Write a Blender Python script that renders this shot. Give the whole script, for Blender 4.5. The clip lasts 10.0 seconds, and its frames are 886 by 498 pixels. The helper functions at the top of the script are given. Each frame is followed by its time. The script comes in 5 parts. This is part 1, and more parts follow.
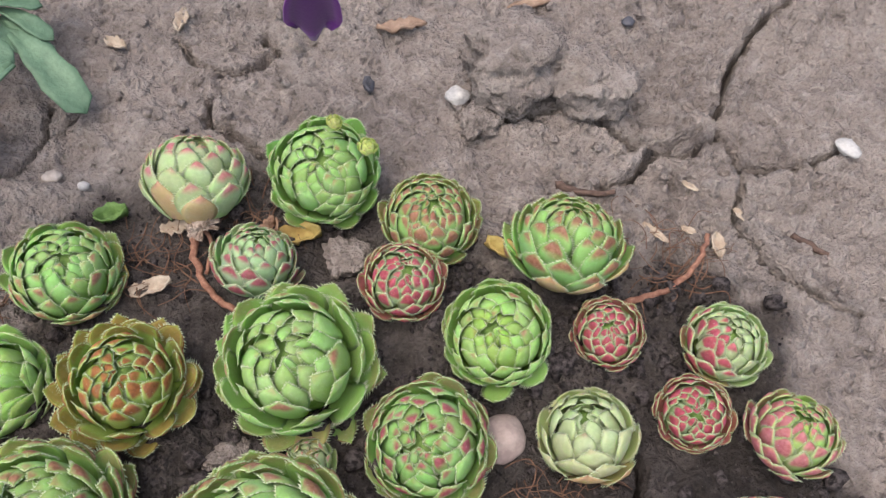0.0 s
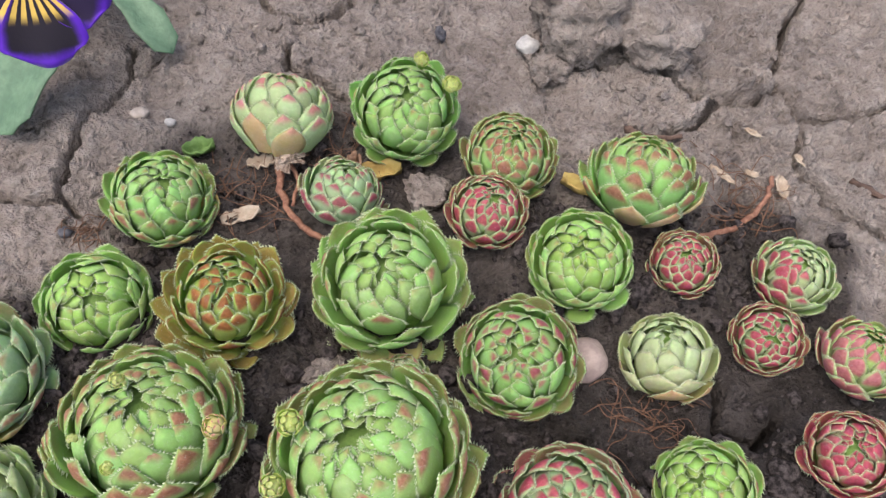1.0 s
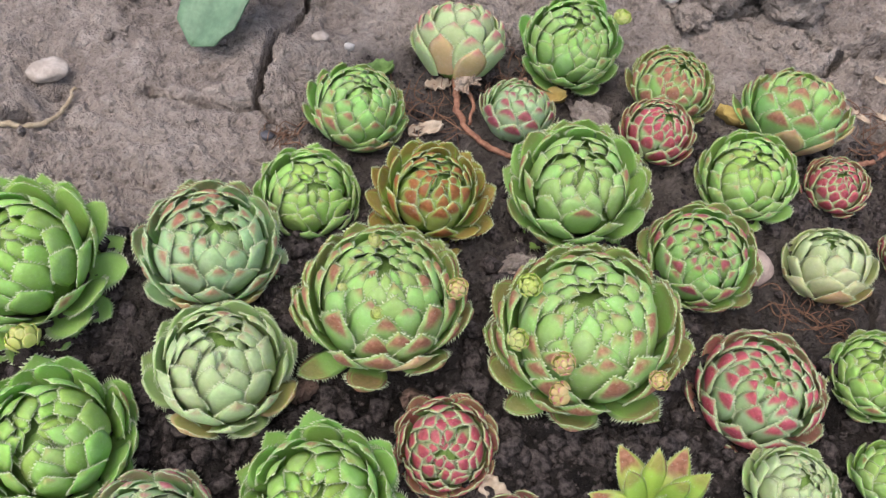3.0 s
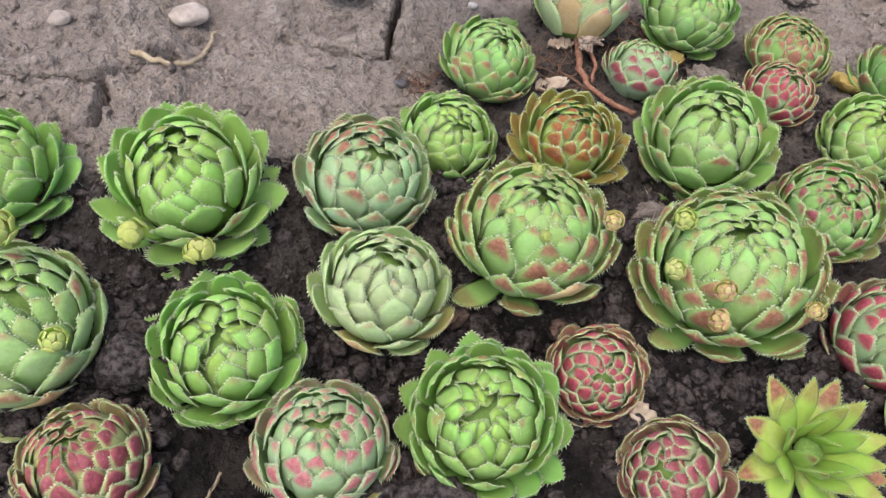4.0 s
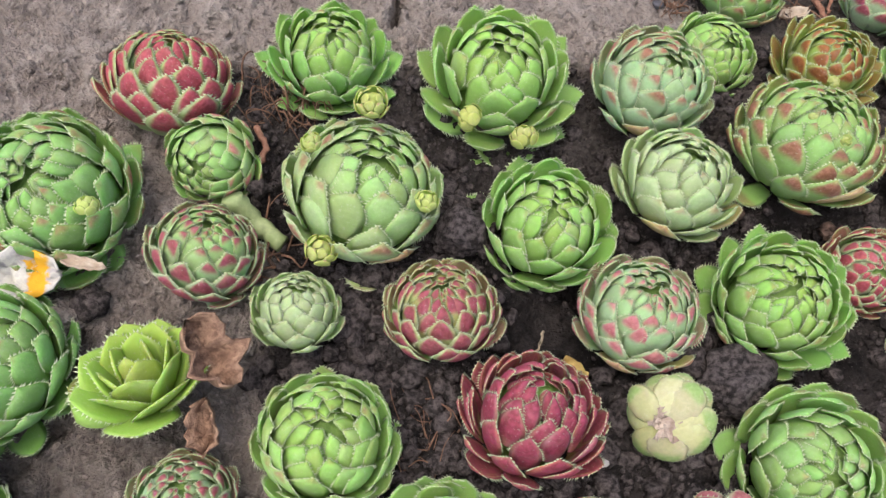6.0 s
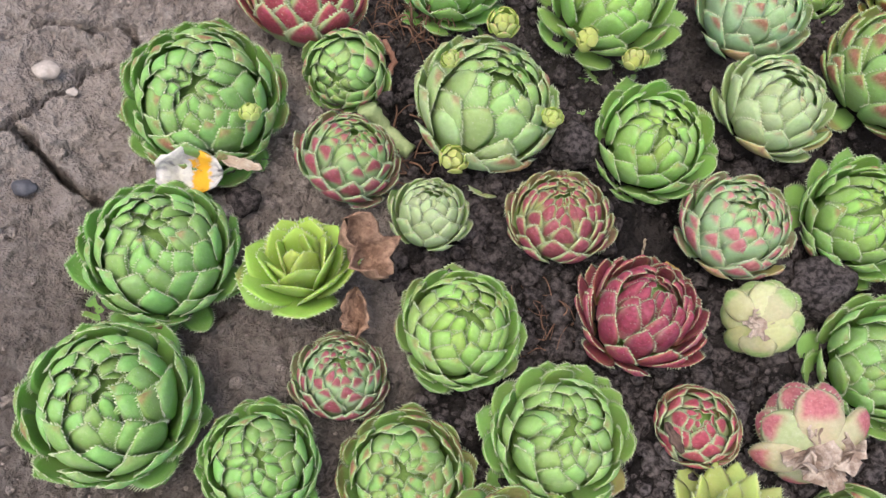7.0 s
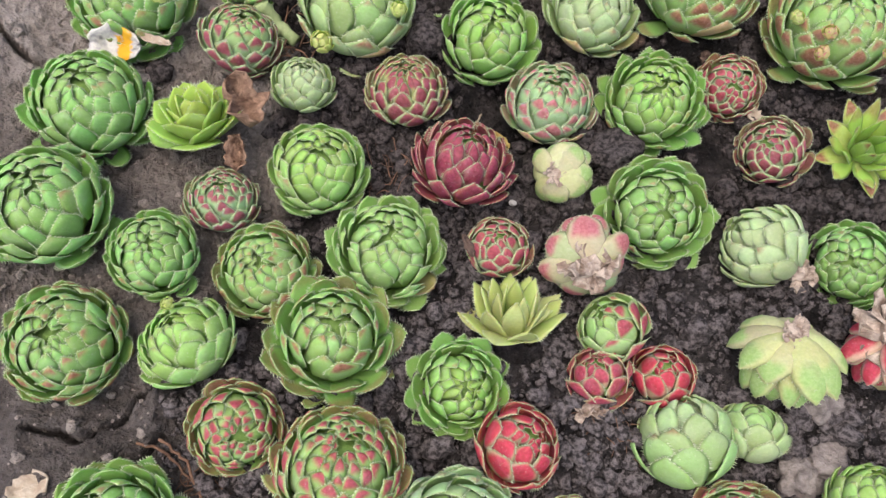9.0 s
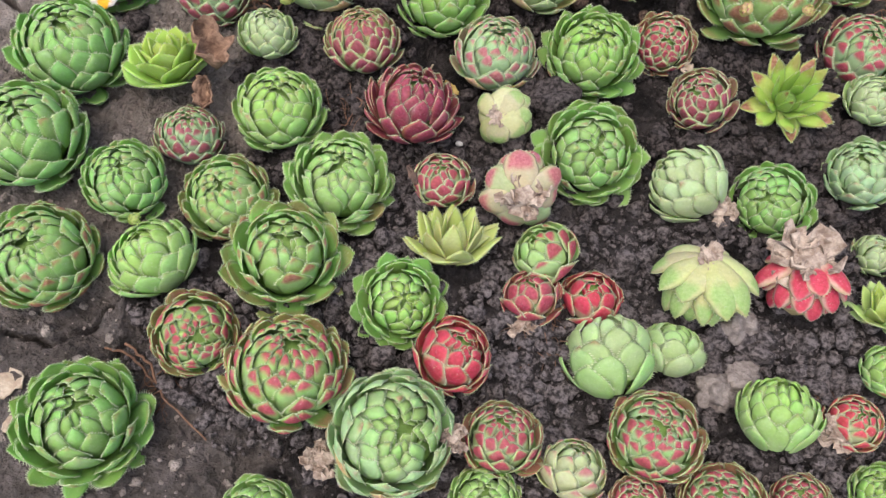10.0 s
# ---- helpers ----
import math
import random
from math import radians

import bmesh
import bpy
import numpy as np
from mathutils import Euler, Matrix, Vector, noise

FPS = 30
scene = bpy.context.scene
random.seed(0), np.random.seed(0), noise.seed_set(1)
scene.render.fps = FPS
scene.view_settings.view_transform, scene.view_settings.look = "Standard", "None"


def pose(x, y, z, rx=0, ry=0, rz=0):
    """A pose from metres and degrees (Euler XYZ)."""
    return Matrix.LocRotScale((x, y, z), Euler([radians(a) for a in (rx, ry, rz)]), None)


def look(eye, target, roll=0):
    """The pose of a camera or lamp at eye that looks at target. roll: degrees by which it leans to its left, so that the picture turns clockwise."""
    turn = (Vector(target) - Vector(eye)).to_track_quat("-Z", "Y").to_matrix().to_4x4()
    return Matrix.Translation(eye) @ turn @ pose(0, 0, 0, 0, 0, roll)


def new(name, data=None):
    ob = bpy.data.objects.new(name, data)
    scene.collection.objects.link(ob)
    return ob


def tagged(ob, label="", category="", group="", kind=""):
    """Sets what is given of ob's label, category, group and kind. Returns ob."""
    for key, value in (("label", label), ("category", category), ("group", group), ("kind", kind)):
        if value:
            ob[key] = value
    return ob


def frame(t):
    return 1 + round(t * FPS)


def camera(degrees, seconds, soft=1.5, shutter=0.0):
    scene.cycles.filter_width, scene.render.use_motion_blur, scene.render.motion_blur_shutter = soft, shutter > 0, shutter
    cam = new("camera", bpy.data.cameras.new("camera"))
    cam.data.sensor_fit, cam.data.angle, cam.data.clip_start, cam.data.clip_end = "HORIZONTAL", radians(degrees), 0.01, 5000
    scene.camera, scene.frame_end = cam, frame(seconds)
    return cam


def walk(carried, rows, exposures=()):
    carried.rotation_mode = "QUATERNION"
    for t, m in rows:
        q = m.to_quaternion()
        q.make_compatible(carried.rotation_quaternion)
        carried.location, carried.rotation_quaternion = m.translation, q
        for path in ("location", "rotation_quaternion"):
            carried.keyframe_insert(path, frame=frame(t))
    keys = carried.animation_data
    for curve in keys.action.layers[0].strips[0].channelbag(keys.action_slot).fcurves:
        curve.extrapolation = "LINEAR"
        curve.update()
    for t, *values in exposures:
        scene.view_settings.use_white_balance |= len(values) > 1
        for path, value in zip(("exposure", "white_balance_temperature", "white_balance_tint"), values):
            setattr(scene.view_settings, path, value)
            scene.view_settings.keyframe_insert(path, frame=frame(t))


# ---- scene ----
cam = camera(57.8, 10.0, 1.4)
PATH = [
    (0, (0.0813, -0.0555, 0.2108), (0.1663, 0.4349, -0.6565), 4.81),
    (0.5, (0.0698, -0.0662, 0.2091), (0.1577, 0.4271, -0.6563), 5.27),
    (1, (0.0525, -0.0766, 0.2064), (0.1494, 0.4202, -0.6560), 6.64),
    (1.5, (0.0348, -0.0878, 0.2061), (0.1363, 0.4159, -0.6518), 7.59),
    (2, (0.0204, -0.0974, 0.2018), (0.1329, 0.4143, -0.6499), 8.84),
    (2.5, (0.0083, -0.1040, 0.1995), (0.1277, 0.4128, -0.6482), 9.86),
    (2.7, (0.0013, -0.1061, 0.2010), (0.1230, 0.4101, -0.6468), 10.37),
    (3.8, (-0.0423, -0.1252, 0.1926), (0.0741, 0.3977, -0.6518), 11.25),
    (4, (-0.0495, -0.1295, 0.1908), (0.0657, 0.4023, -0.6482), 11.71),
    (4.5, (-0.0677, -0.1376, 0.1906), (0.0383, 0.3918, -0.6511), 11.96),
    (5, (-0.0854, -0.1422, 0.1930), (0.0092, 0.3807, -0.6541), 11.87),
    (5.5, (-0.1039, -0.1506, 0.1933), (-0.0187, 0.3714, -0.6554), 11.59),
    (5.7, (-0.1117, -0.1558, 0.1922), (-0.0336, 0.3620, -0.6597), 11.30),
    (6.8, (-0.1505, -0.1598, 0.2057), (-0.0689, 0.2249, -0.7137), 16.92),
    (7, (-0.1552, -0.1689, 0.2093), (-0.0763, 0.2147, -0.7107), 16.70),
    (7.5, (-0.1522, -0.1825, 0.2211), (-0.0818, 0.1885, -0.7048), 16.41),
    (8, (-0.1360, -0.1993, 0.2420), (-0.0743, 0.1715, -0.6847), 15.53),
    (8.5, (-0.1163, -0.2113, 0.2489), (-0.0600, 0.1592, -0.6782), 15.24),
    (9, (-0.1016, -0.2310, 0.2527), (-0.0471, 0.1498, -0.6703), 14.96),
    (9.5, (-0.0930, -0.2485, 0.2592), (-0.0432, 0.1352, -0.6629), 14.66),
    (10, (-0.0792, -0.2635, 0.2660), (-0.0313, 0.1283, -0.6528), 14.47),
]
walk(cam, [(t, look(eye, target, roll)) for t, eye, target, roll in PATH], exposures=[(0.0, 1.05), (10.0, 1.05)])


# ---- light ----
world = bpy.data.worlds.new("overcast_sky")
scene.world = world
world.use_nodes = True
wn = world.node_tree
sky = wn.nodes.new("ShaderNodeTexSky")
sky.sky_type, sky.sun_disc = "NISHITA", False
sky.sun_elevation, sky.sun_rotation = radians(74), radians(-112)
sky.air_density, sky.dust_density, sky.ozone_density = 1.0, 6.0, 1.0
wn.links.new(sky.outputs["Color"], wn.nodes["Background"].inputs["Color"])
wn.nodes["Background"].inputs["Strength"].default_value = 0.15

sun_data = bpy.data.lights.new("sun", "SUN")
sun_data.energy, sun_data.angle, sun_data.color = 1.0, radians(100), (1.0, 0.96, 0.9)
sun = new("sun", sun_data)
sun.matrix_world = look((-0.6, -0.95, 1.5), (0, 0, 0))


# ---- material tools ----
class Nodes:
    """Short hand for building one node material."""

    def __init__(self, name):
        self.mat = bpy.data.materials.new(name)
        self.mat.use_nodes = True
        self.tree = self.mat.node_tree
        self.shader = self.tree.nodes["Principled BSDF"]

    def node(self, kind, **values):
        n = self.tree.nodes.new(kind)
        for key, value in values.items():
            if key in n.inputs:
                n.inputs[key].default_value = value
        return n

    def put(self, socket, value):
        if isinstance(value, bpy.types.NodeSocket):
            self.tree.links.new(value, socket)
        else:
            socket.default_value = value

    def math(self, op, a, b=0.0, c=0.0, clamp=False):
        n = self.tree.nodes.new("ShaderNodeMath")
        n.operation, n.use_clamp = op, clamp
        for i, v in enumerate((a, b, c)):
            self.put(n.inputs[i], v)
        return n.outputs[0]

    def mix(self, fac, a, b, mode="MIX"):
        n = self.tree.nodes.new("ShaderNodeMix")
        n.data_type, n.blend_type = "RGBA", mode
        self.put(n.inputs[0], fac)
        for i, v in ((6, a), (7, b)):
            self.put(n.inputs[i], (*v, 1.0) if isinstance(v, tuple) and len(v) == 3 else v)
        return n.outputs[2]

    def step(self, value, lo, hi, out_lo=0.0, out_hi=1.0):
        n = self.tree.nodes.new("ShaderNodeMapRange")
        n.interpolation_type = "SMOOTHSTEP"
        for i, v in enumerate((value, lo, hi, out_lo, out_hi)):
            self.put(n.inputs[i], v)
        return n.outputs[0]

    def noise(self, scale, detail=3.0, rough=0.55, where=None, distort=0.0):
        n = self.node("ShaderNodeTexNoise", Scale=scale, Detail=detail, Roughness=rough, Distortion=distort)
        if where is None:
            where = self.tree.nodes.new("ShaderNodeNewGeometry").outputs["Position"]
        self.put(n.inputs["Vector"], where)
        return n.outputs["Fac"]

    def bump(self, height, strength, distance):
        n = self.node("ShaderNodeBump", Strength=strength, Distance=distance)
        self.put(n.inputs["Height"], height)
        self.put(self.shader.inputs["Normal"], n.outputs[0])

    def finish(self, colour, roughness, specular=0.35):
        # pigments are written as they look in open shade; the surface itself returns less
        self.put(self.shader.inputs["Base Color"], self.mix(1.0, colour, (0.68, 0.68, 0.68), "MULTIPLY"))
        self.put(self.shader.inputs["Roughness"], roughness)
        self.put(self.shader.inputs["Specular IOR Level"], specular)
        return self.mat


def leaf_material(name, tip_colour, tip_dark):
    """Waxy leaf: own colour from the object, blotched tip whose size is the object's alpha."""
    m = Nodes(name)
    info = m.tree.nodes.new("ShaderNodeObjectInfo")
    uv = m.tree.nodes.new("ShaderNodeUVMap").outputs[0]
    sep = m.tree.nodes.new("ShaderNodeSeparateXYZ")
    m.put(sep.inputs[0], uv)
    across = m.math("ABSOLUTE", m.math("MULTIPLY_ADD", m.math("FRACT", sep.outputs[0]), 2.0, -1.0))
    along = sep.outputs[1]
    big, fine = m.noise(160, 3), m.noise(900, 3)
    # hue and brightness differ from leaf to leaf
    hsv = m.node("ShaderNodeHueSaturation")
    m.put(hsv.inputs["Color"], info.outputs["Color"])
    m.put(hsv.inputs["Hue"], m.math("MULTIPLY_ADD", info.outputs["Random"], 0.03, 0.485))
    m.put(hsv.inputs["Value"], m.math("MULTIPLY_ADD", info.outputs["Random"], 0.25, 0.86))
    base = hsv.outputs[0]
    # powdery bloom in soft patches, yellower margin
    bloom = m.step(big, 0.40, 0.75, 0.0, 0.17)
    base = m.mix(bloom, base, (0.58, 0.69, 0.51))
    base = m.mix(m.step(fine, 0.3, 0.75, 0.18, 0.0), base, (0.10, 0.16, 0.04))
    # the upper face is smoother and a clearer green
    upper = m.step(sep.outputs[0], 1.25, 1.6)
    clear = m.mix(0.28, hsv.outputs[0], (0.30, 0.56, 0.07))
    base = m.mix(upper, base, clear)
    # coloured tip
    reach = m.math("ADD", along, m.math("MULTIPLY_ADD", big, 0.30, -0.15))
    edge = m.math("MULTIPLY_ADD", info.outputs["Alpha"], -0.80, 1.04)
    blotch = m.step(m.math("SUBTRACT", reach, edge), -0.10, 0.08)
    sides = m.math("ADD", across, m.math("MULTIPLY_ADD", big, 0.3, -0.15))
    blotch = m.math("MULTIPLY", blotch, m.step(sides, 0.55, 0.90, 1.0, 0.08))
    blotch = m.math("MULTIPLY", blotch, m.step(along, 0.90, 0.99, 1.0, 0.4))
    tip = m.mix(m.step(fine, 0.3, 0.7), tip_dark, tip_colour)
    tip = m.mix(m.step(big, 0.52, 0.80, 0.0, 0.25), tip, (0.52, 0.30, 0.29))
    base = m.mix(m.math("MULTIPLY", blotch, m.math("MULTIPLY_ADD", m.math("MULTIPLY", upper, m.math("SUBTRACT", 1.0, info.outputs["Alpha"])), -0.75, 0.94)), base, tip)
    # pale dust caught on the wax
    base = m.mix(m.step(m.noise(1400, 2, 0.6), 0.60, 0.74, 0.0, 0.30), base, (0.60, 0.58, 0.52))
    # thin pale margin
    base = m.mix(m.step(across, 0.90, 1.0, 0.0, 0.12), base, (0.52, 0.64, 0.26))
    m.bump(m.math("ADD", fine, m.math("MULTIPLY", big, 1.2)), 0.25, 0.0006)
    m.put(m.shader.inputs["Subsurface Weight"], 0.3)
    m.put(m.shader.inputs["Subsurface Radius"], (0.5, 1.0, 0.2))
    m.put(m.shader.inputs["Subsurface Scale"], 0.003)
    return m.finish(base, m.step(fine, 0.2, 0.8, 0.50, 0.70), 0.14)


def plain_material(name, light, dark, scale=300.0, roughness=0.75, bump=0.4, specular=0.25, lo=0.35, hi=0.65):
    m = Nodes(name)
    a, b = m.noise(scale, 4, 0.6), m.noise(scale * 5, 3)
    random_value = m.tree.nodes.new("ShaderNodeObjectInfo").outputs["Random"]
    col = m.mix(m.step(a, lo, hi), dark, light)
    col = m.mix(m.step(b, 0.35, 0.7, 0.25, 0.0), col, tuple(0.5 * v for v in dark))
    col = m.mix(m.math("MULTIPLY", random_value, 0.18), col, light)
    m.bump(m.math("ADD", a, m.math("MULTIPLY", b, 0.4)), bump, 0.0012)
    return m.finish(col, roughness, specular)


def far_soil(m):
    """1 in the darker far dug soil, 0 in the paler near part."""
    sep = m.tree.nodes.new("ShaderNodeSeparateXYZ")
    m.put(sep.inputs[0], m.tree.nodes.new("ShaderNodeNewGeometry").outputs["Position"])
    return m.step(m.math("ADD", sep.outputs[1], m.math("MULTIPLY_ADD", m.noise(22, 3), 0.10, -0.05)), -0.165, -0.095)


def crumb_material(name):
    m = Nodes(name)
    a, b = m.noise(600, 4, 0.6), m.noise(3000, 3)
    dark_part = far_soil(m)
    col = m.mix(m.step(a, 0.35, 0.65), m.mix(dark_part, (0.036, 0.031, 0.032), (0.022, 0.0185, 0.0185)), m.mix(dark_part, (0.250, 0.219, 0.224), (0.135, 0.114, 0.113)))
    col = m.mix(m.step(b, 0.35, 0.7, 0.3, 0.0), col, (0.02, 0.017, 0.017))
    m.bump(m.math("ADD", a, m.math("MULTIPLY", b, 0.4)), 1.0, 0.0012)
    return m.finish(col, 0.95, 0.12)


def soil_material(name):
    """Cracked clay, dry and grey outside, dark and crumbly where the mesh is marked as dug."""
    m = Nodes(name)
    mark = m.tree.nodes.new("ShaderNodeAttribute")
    mark.attribute_name = "dug"
    broad, mid, fine, grit = m.noise(14, 4, 0.6), m.noise(70, 5, 0.65), m.noise(420, 5, 0.7), m.noise(2200, 2)
    speck = m.noise(1000, 3, 0.7)
    dry = m.mix(m.step(broad, 0.3, 0.7), (0.320, 0.270, 0.244), (0.45, 0.386, 0.350))
    # relief shading put into the colour: bump hollows darker, rises paler
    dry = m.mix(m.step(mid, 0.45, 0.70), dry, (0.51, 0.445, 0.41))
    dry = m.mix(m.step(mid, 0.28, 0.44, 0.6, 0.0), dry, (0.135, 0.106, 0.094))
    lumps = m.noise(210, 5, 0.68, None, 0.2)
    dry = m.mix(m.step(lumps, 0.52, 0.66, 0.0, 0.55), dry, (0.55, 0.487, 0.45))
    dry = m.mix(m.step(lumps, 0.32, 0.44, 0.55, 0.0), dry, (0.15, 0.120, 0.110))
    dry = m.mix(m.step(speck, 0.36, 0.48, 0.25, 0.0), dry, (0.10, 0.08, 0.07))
    dark_part = far_soil(m)
    dark = m.mix(m.step(mid, 0.35, 0.7), m.mix(dark_part, (0.018, 0.0155, 0.016), (0.013, 0.011, 0.011)), m.mix(dark_part, (0.105, 0.091, 0.093), (0.066, 0.056, 0.055)))
    col = m.mix(mark.outputs["Fac"], dry, dark)
    # hollows of the fine bump painted dark too, as their shade
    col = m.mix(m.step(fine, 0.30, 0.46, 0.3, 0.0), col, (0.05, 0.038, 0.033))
    col = m.mix(m.step(grit, 0.66, 0.74, 0.0, 0.30), col, (0.42, 0.38, 0.35))
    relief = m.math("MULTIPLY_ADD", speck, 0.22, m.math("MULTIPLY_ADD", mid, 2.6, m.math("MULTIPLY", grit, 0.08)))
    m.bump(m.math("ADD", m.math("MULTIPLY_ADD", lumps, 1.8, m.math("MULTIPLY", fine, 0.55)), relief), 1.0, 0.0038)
    return m.finish(col, 0.92, 0.15)


LEAF = {
    "crimson": leaf_material("leaf_crimson", (0.45, 0.066, 0.12), (0.29, 0.034, 0.066)),
    "brown": leaf_material("leaf_brown", (0.36, 0.155, 0.115), (0.22, 0.08, 0.055)),
    "rust": leaf_material("leaf_rust", (0.33, 0.11, 0.045), (0.21, 0.06, 0.025)),
    "pink": leaf_material("leaf_pink", (0.50, 0.17, 0.20), (0.36, 0.09, 0.12)),
    "plum": leaf_material("leaf_plum", (0.35, 0.066, 0.115), (0.21, 0.036, 0.06)),
    "fresh": leaf_material("leaf_fresh", (0.34, 0.48, 0.19), (0.25, 0.40, 0.13)),
    "scarlet": leaf_material("leaf_scarlet", (0.58, 0.05, 0.105), (0.40, 0.03, 0.06)),
}
CILIA = plain_material("pale_cilia", (0.68, 0.76, 0.53), (0.52, 0.63, 0.35), 500, 0.6, 0.0)
STEM = plain_material("rosette_stem", (0.24, 0.40, 0.10), (0.15, 0.27, 0.06), 300, 0.8)
BUD = plain_material("bud_skin", (0.44, 0.56, 0.17), (0.30, 0.44, 0.11), 260, 0.5, 0.3)
SOIL = soil_material("clay_soil")
CLOD = plain_material("clod_grey", (0.38, 0.325, 0.302), (0.21, 0.175, 0.160), 260, 0.95, 0.9, 0.12)
CRUMB = crumb_material("crumb_dark")
STONE = plain_material("stone_pale", (0.52, 0.46, 0.42), (0.34, 0.29, 0.26), 180, 0.7, 0.3)
STONE_WHITE = plain_material("stone_white", (0.62, 0.60, 0.58), (0.38, 0.37, 0.37), 220, 0.6, 0.4)
STONE_DARK = plain_material("stone_dark", (0.10, 0.10, 0.12), (0.05, 0.05, 0.06), 250, 0.5, 0.3)
ROOT = plain_material("root_bark", (0.42, 0.22, 0.15), (0.24, 0.11, 0.075), 500, 0.8, 0.6)
FIBRE = plain_material("dry_fibre", (0.26, 0.15, 0.10), (0.14, 0.075, 0.05), 500, 0.85, 0.3)
STRAW = plain_material("dry_straw", (0.52, 0.44, 0.32), (0.34, 0.26, 0.17), 400, 0.8, 0.5)
HUSK = plain_material("dry_husk", (0.60, 0.50, 0.42), (0.25, 0.175, 0.135), 260, 0.85, 0.8)
DEAD = plain_material("dead_leaf", (0.46, 0.29, 0.20), (0.17, 0.095, 0.065), 300, 0.85, 1.0)
BARK = plain_material("bark_chip", (0.19, 0.125, 0.10), (0.085, 0.055, 0.045), 350, 0.9, 0.9)
ORANGE = plain_material("orange_chip", (0.40, 0.28, 0.21), (0.26, 0.17, 0.12), 200, 0.7, 0.4)
PANSY_LEAF = plain_material("pansy_leaf", (0.165, 0.28, 0.175), (0.105, 0.195, 0.12), 120, 0.55, 0.5, 0.3)
PANSY_STEM = plain_material("pansy_stem", (0.32, 0.40, 0.20), (0.20, 0.28, 0.12), 200, 0.6, 0.3)


def petal_material(name, lip, blue=False):
    """Velvet pansy petal: yellow eye with dark rays, near black field, violet rim."""
    m = Nodes(name)
    uv = m.tree.nodes.new("ShaderNodeUVMap").outputs[0]
    sep = m.tree.nodes.new("ShaderNodeSeparateXYZ")
    m.put(sep.inputs[0], uv)
    along, across = sep.outputs[1], sep.outputs[0]
    wob = m.math("MULTIPLY_ADD", m.noise(260, 3), 0.12, -0.06)
    r = m.math("ADD", along, wob)
    side = m.math("ABSOLUTE", m.math("MULTIPLY_ADD", across, 2.0, -1.0))
    rim = m.math("MAXIMUM", m.step(r, 0.78, 0.94), m.step(m.math("ADD", side, wob), 0.68, 0.92))
    violet = (0.10, 0.012, 0.50) if lip else (0.17, 0.02, 0.26)
    field = (0.006, 0.002, 0.012) if lip else (0.10, 0.012, 0.15)
    if blue:
        violet, field = (0.10, 0.012, 0.48), (0.014, 0.004, 0.04)
    col = m.mix(rim, field, violet)
    if lip:
        rays = m.math("SINE", m.math("MULTIPLY", across, 42.0))
        eye = m.math("MULTIPLY", m.step(r, 0.34, 0.50, 1.0, 0.0), m.step(rays, -0.35, 0.1))
        col = m.mix(eye, col, (0.72, 0.48, 0.10))
    m.bump(m.noise(900, 2), 0.15, 0.0006)
    m.put(m.shader.inputs["Sheen Weight"], 0.15)
    return m.finish(col, 0.65, 0.25)


PETAL_LIP, PETAL, PETAL_BLUE = petal_material("petal_lip", True), petal_material("petal_purple", False), petal_material("petal_blue", False, True)


# ---- mesh tools ----
def mesh(name, verts, faces, materials, smooth=True, uvs=None, slots=None):
    me = bpy.data.meshes.new(name)
    me.from_pydata([tuple(v) for v in verts], [], faces)
    for material in materials:
        me.materials.append(material)
    if slots is not None:
        me.polygons.foreach_set("material_index", slots)
    if smooth:
        me.polygons.foreach_set("use_smooth", [True] * len(me.polygons))
    if uvs is not None:
        layer = me.uv_layers.new(name="UVMap")
        index = np.empty(len(me.loops), dtype=np.int32)
        me.loops.foreach_get("vertex_index", index)
        layer.data.foreach_set("uv", np.asarray(uvs, dtype=np.float32)[index].ravel())
    me.update()
    return me


def part(name, data, parent, label=""):
    """One mesh object under a thing or under a part."""
    ob = new(name, data)
    ob.parent = parent
    return tagged(ob, label) if label else ob


def empty(name, place, label, category, group=""):
    ob = new(name)
    ob.empty_display_size = 0.005
    ob.location = place
    return tagged(ob, label, category, group)


def thing(name, data, place, label, category, group="", turn=(0, 0, 0), size=(1, 1, 1)):
    ob = new(name, data)
    ob.matrix_basis = Matrix.LocRotScale(place, Euler(turn), size)
    return tagged(ob, label, category, group)


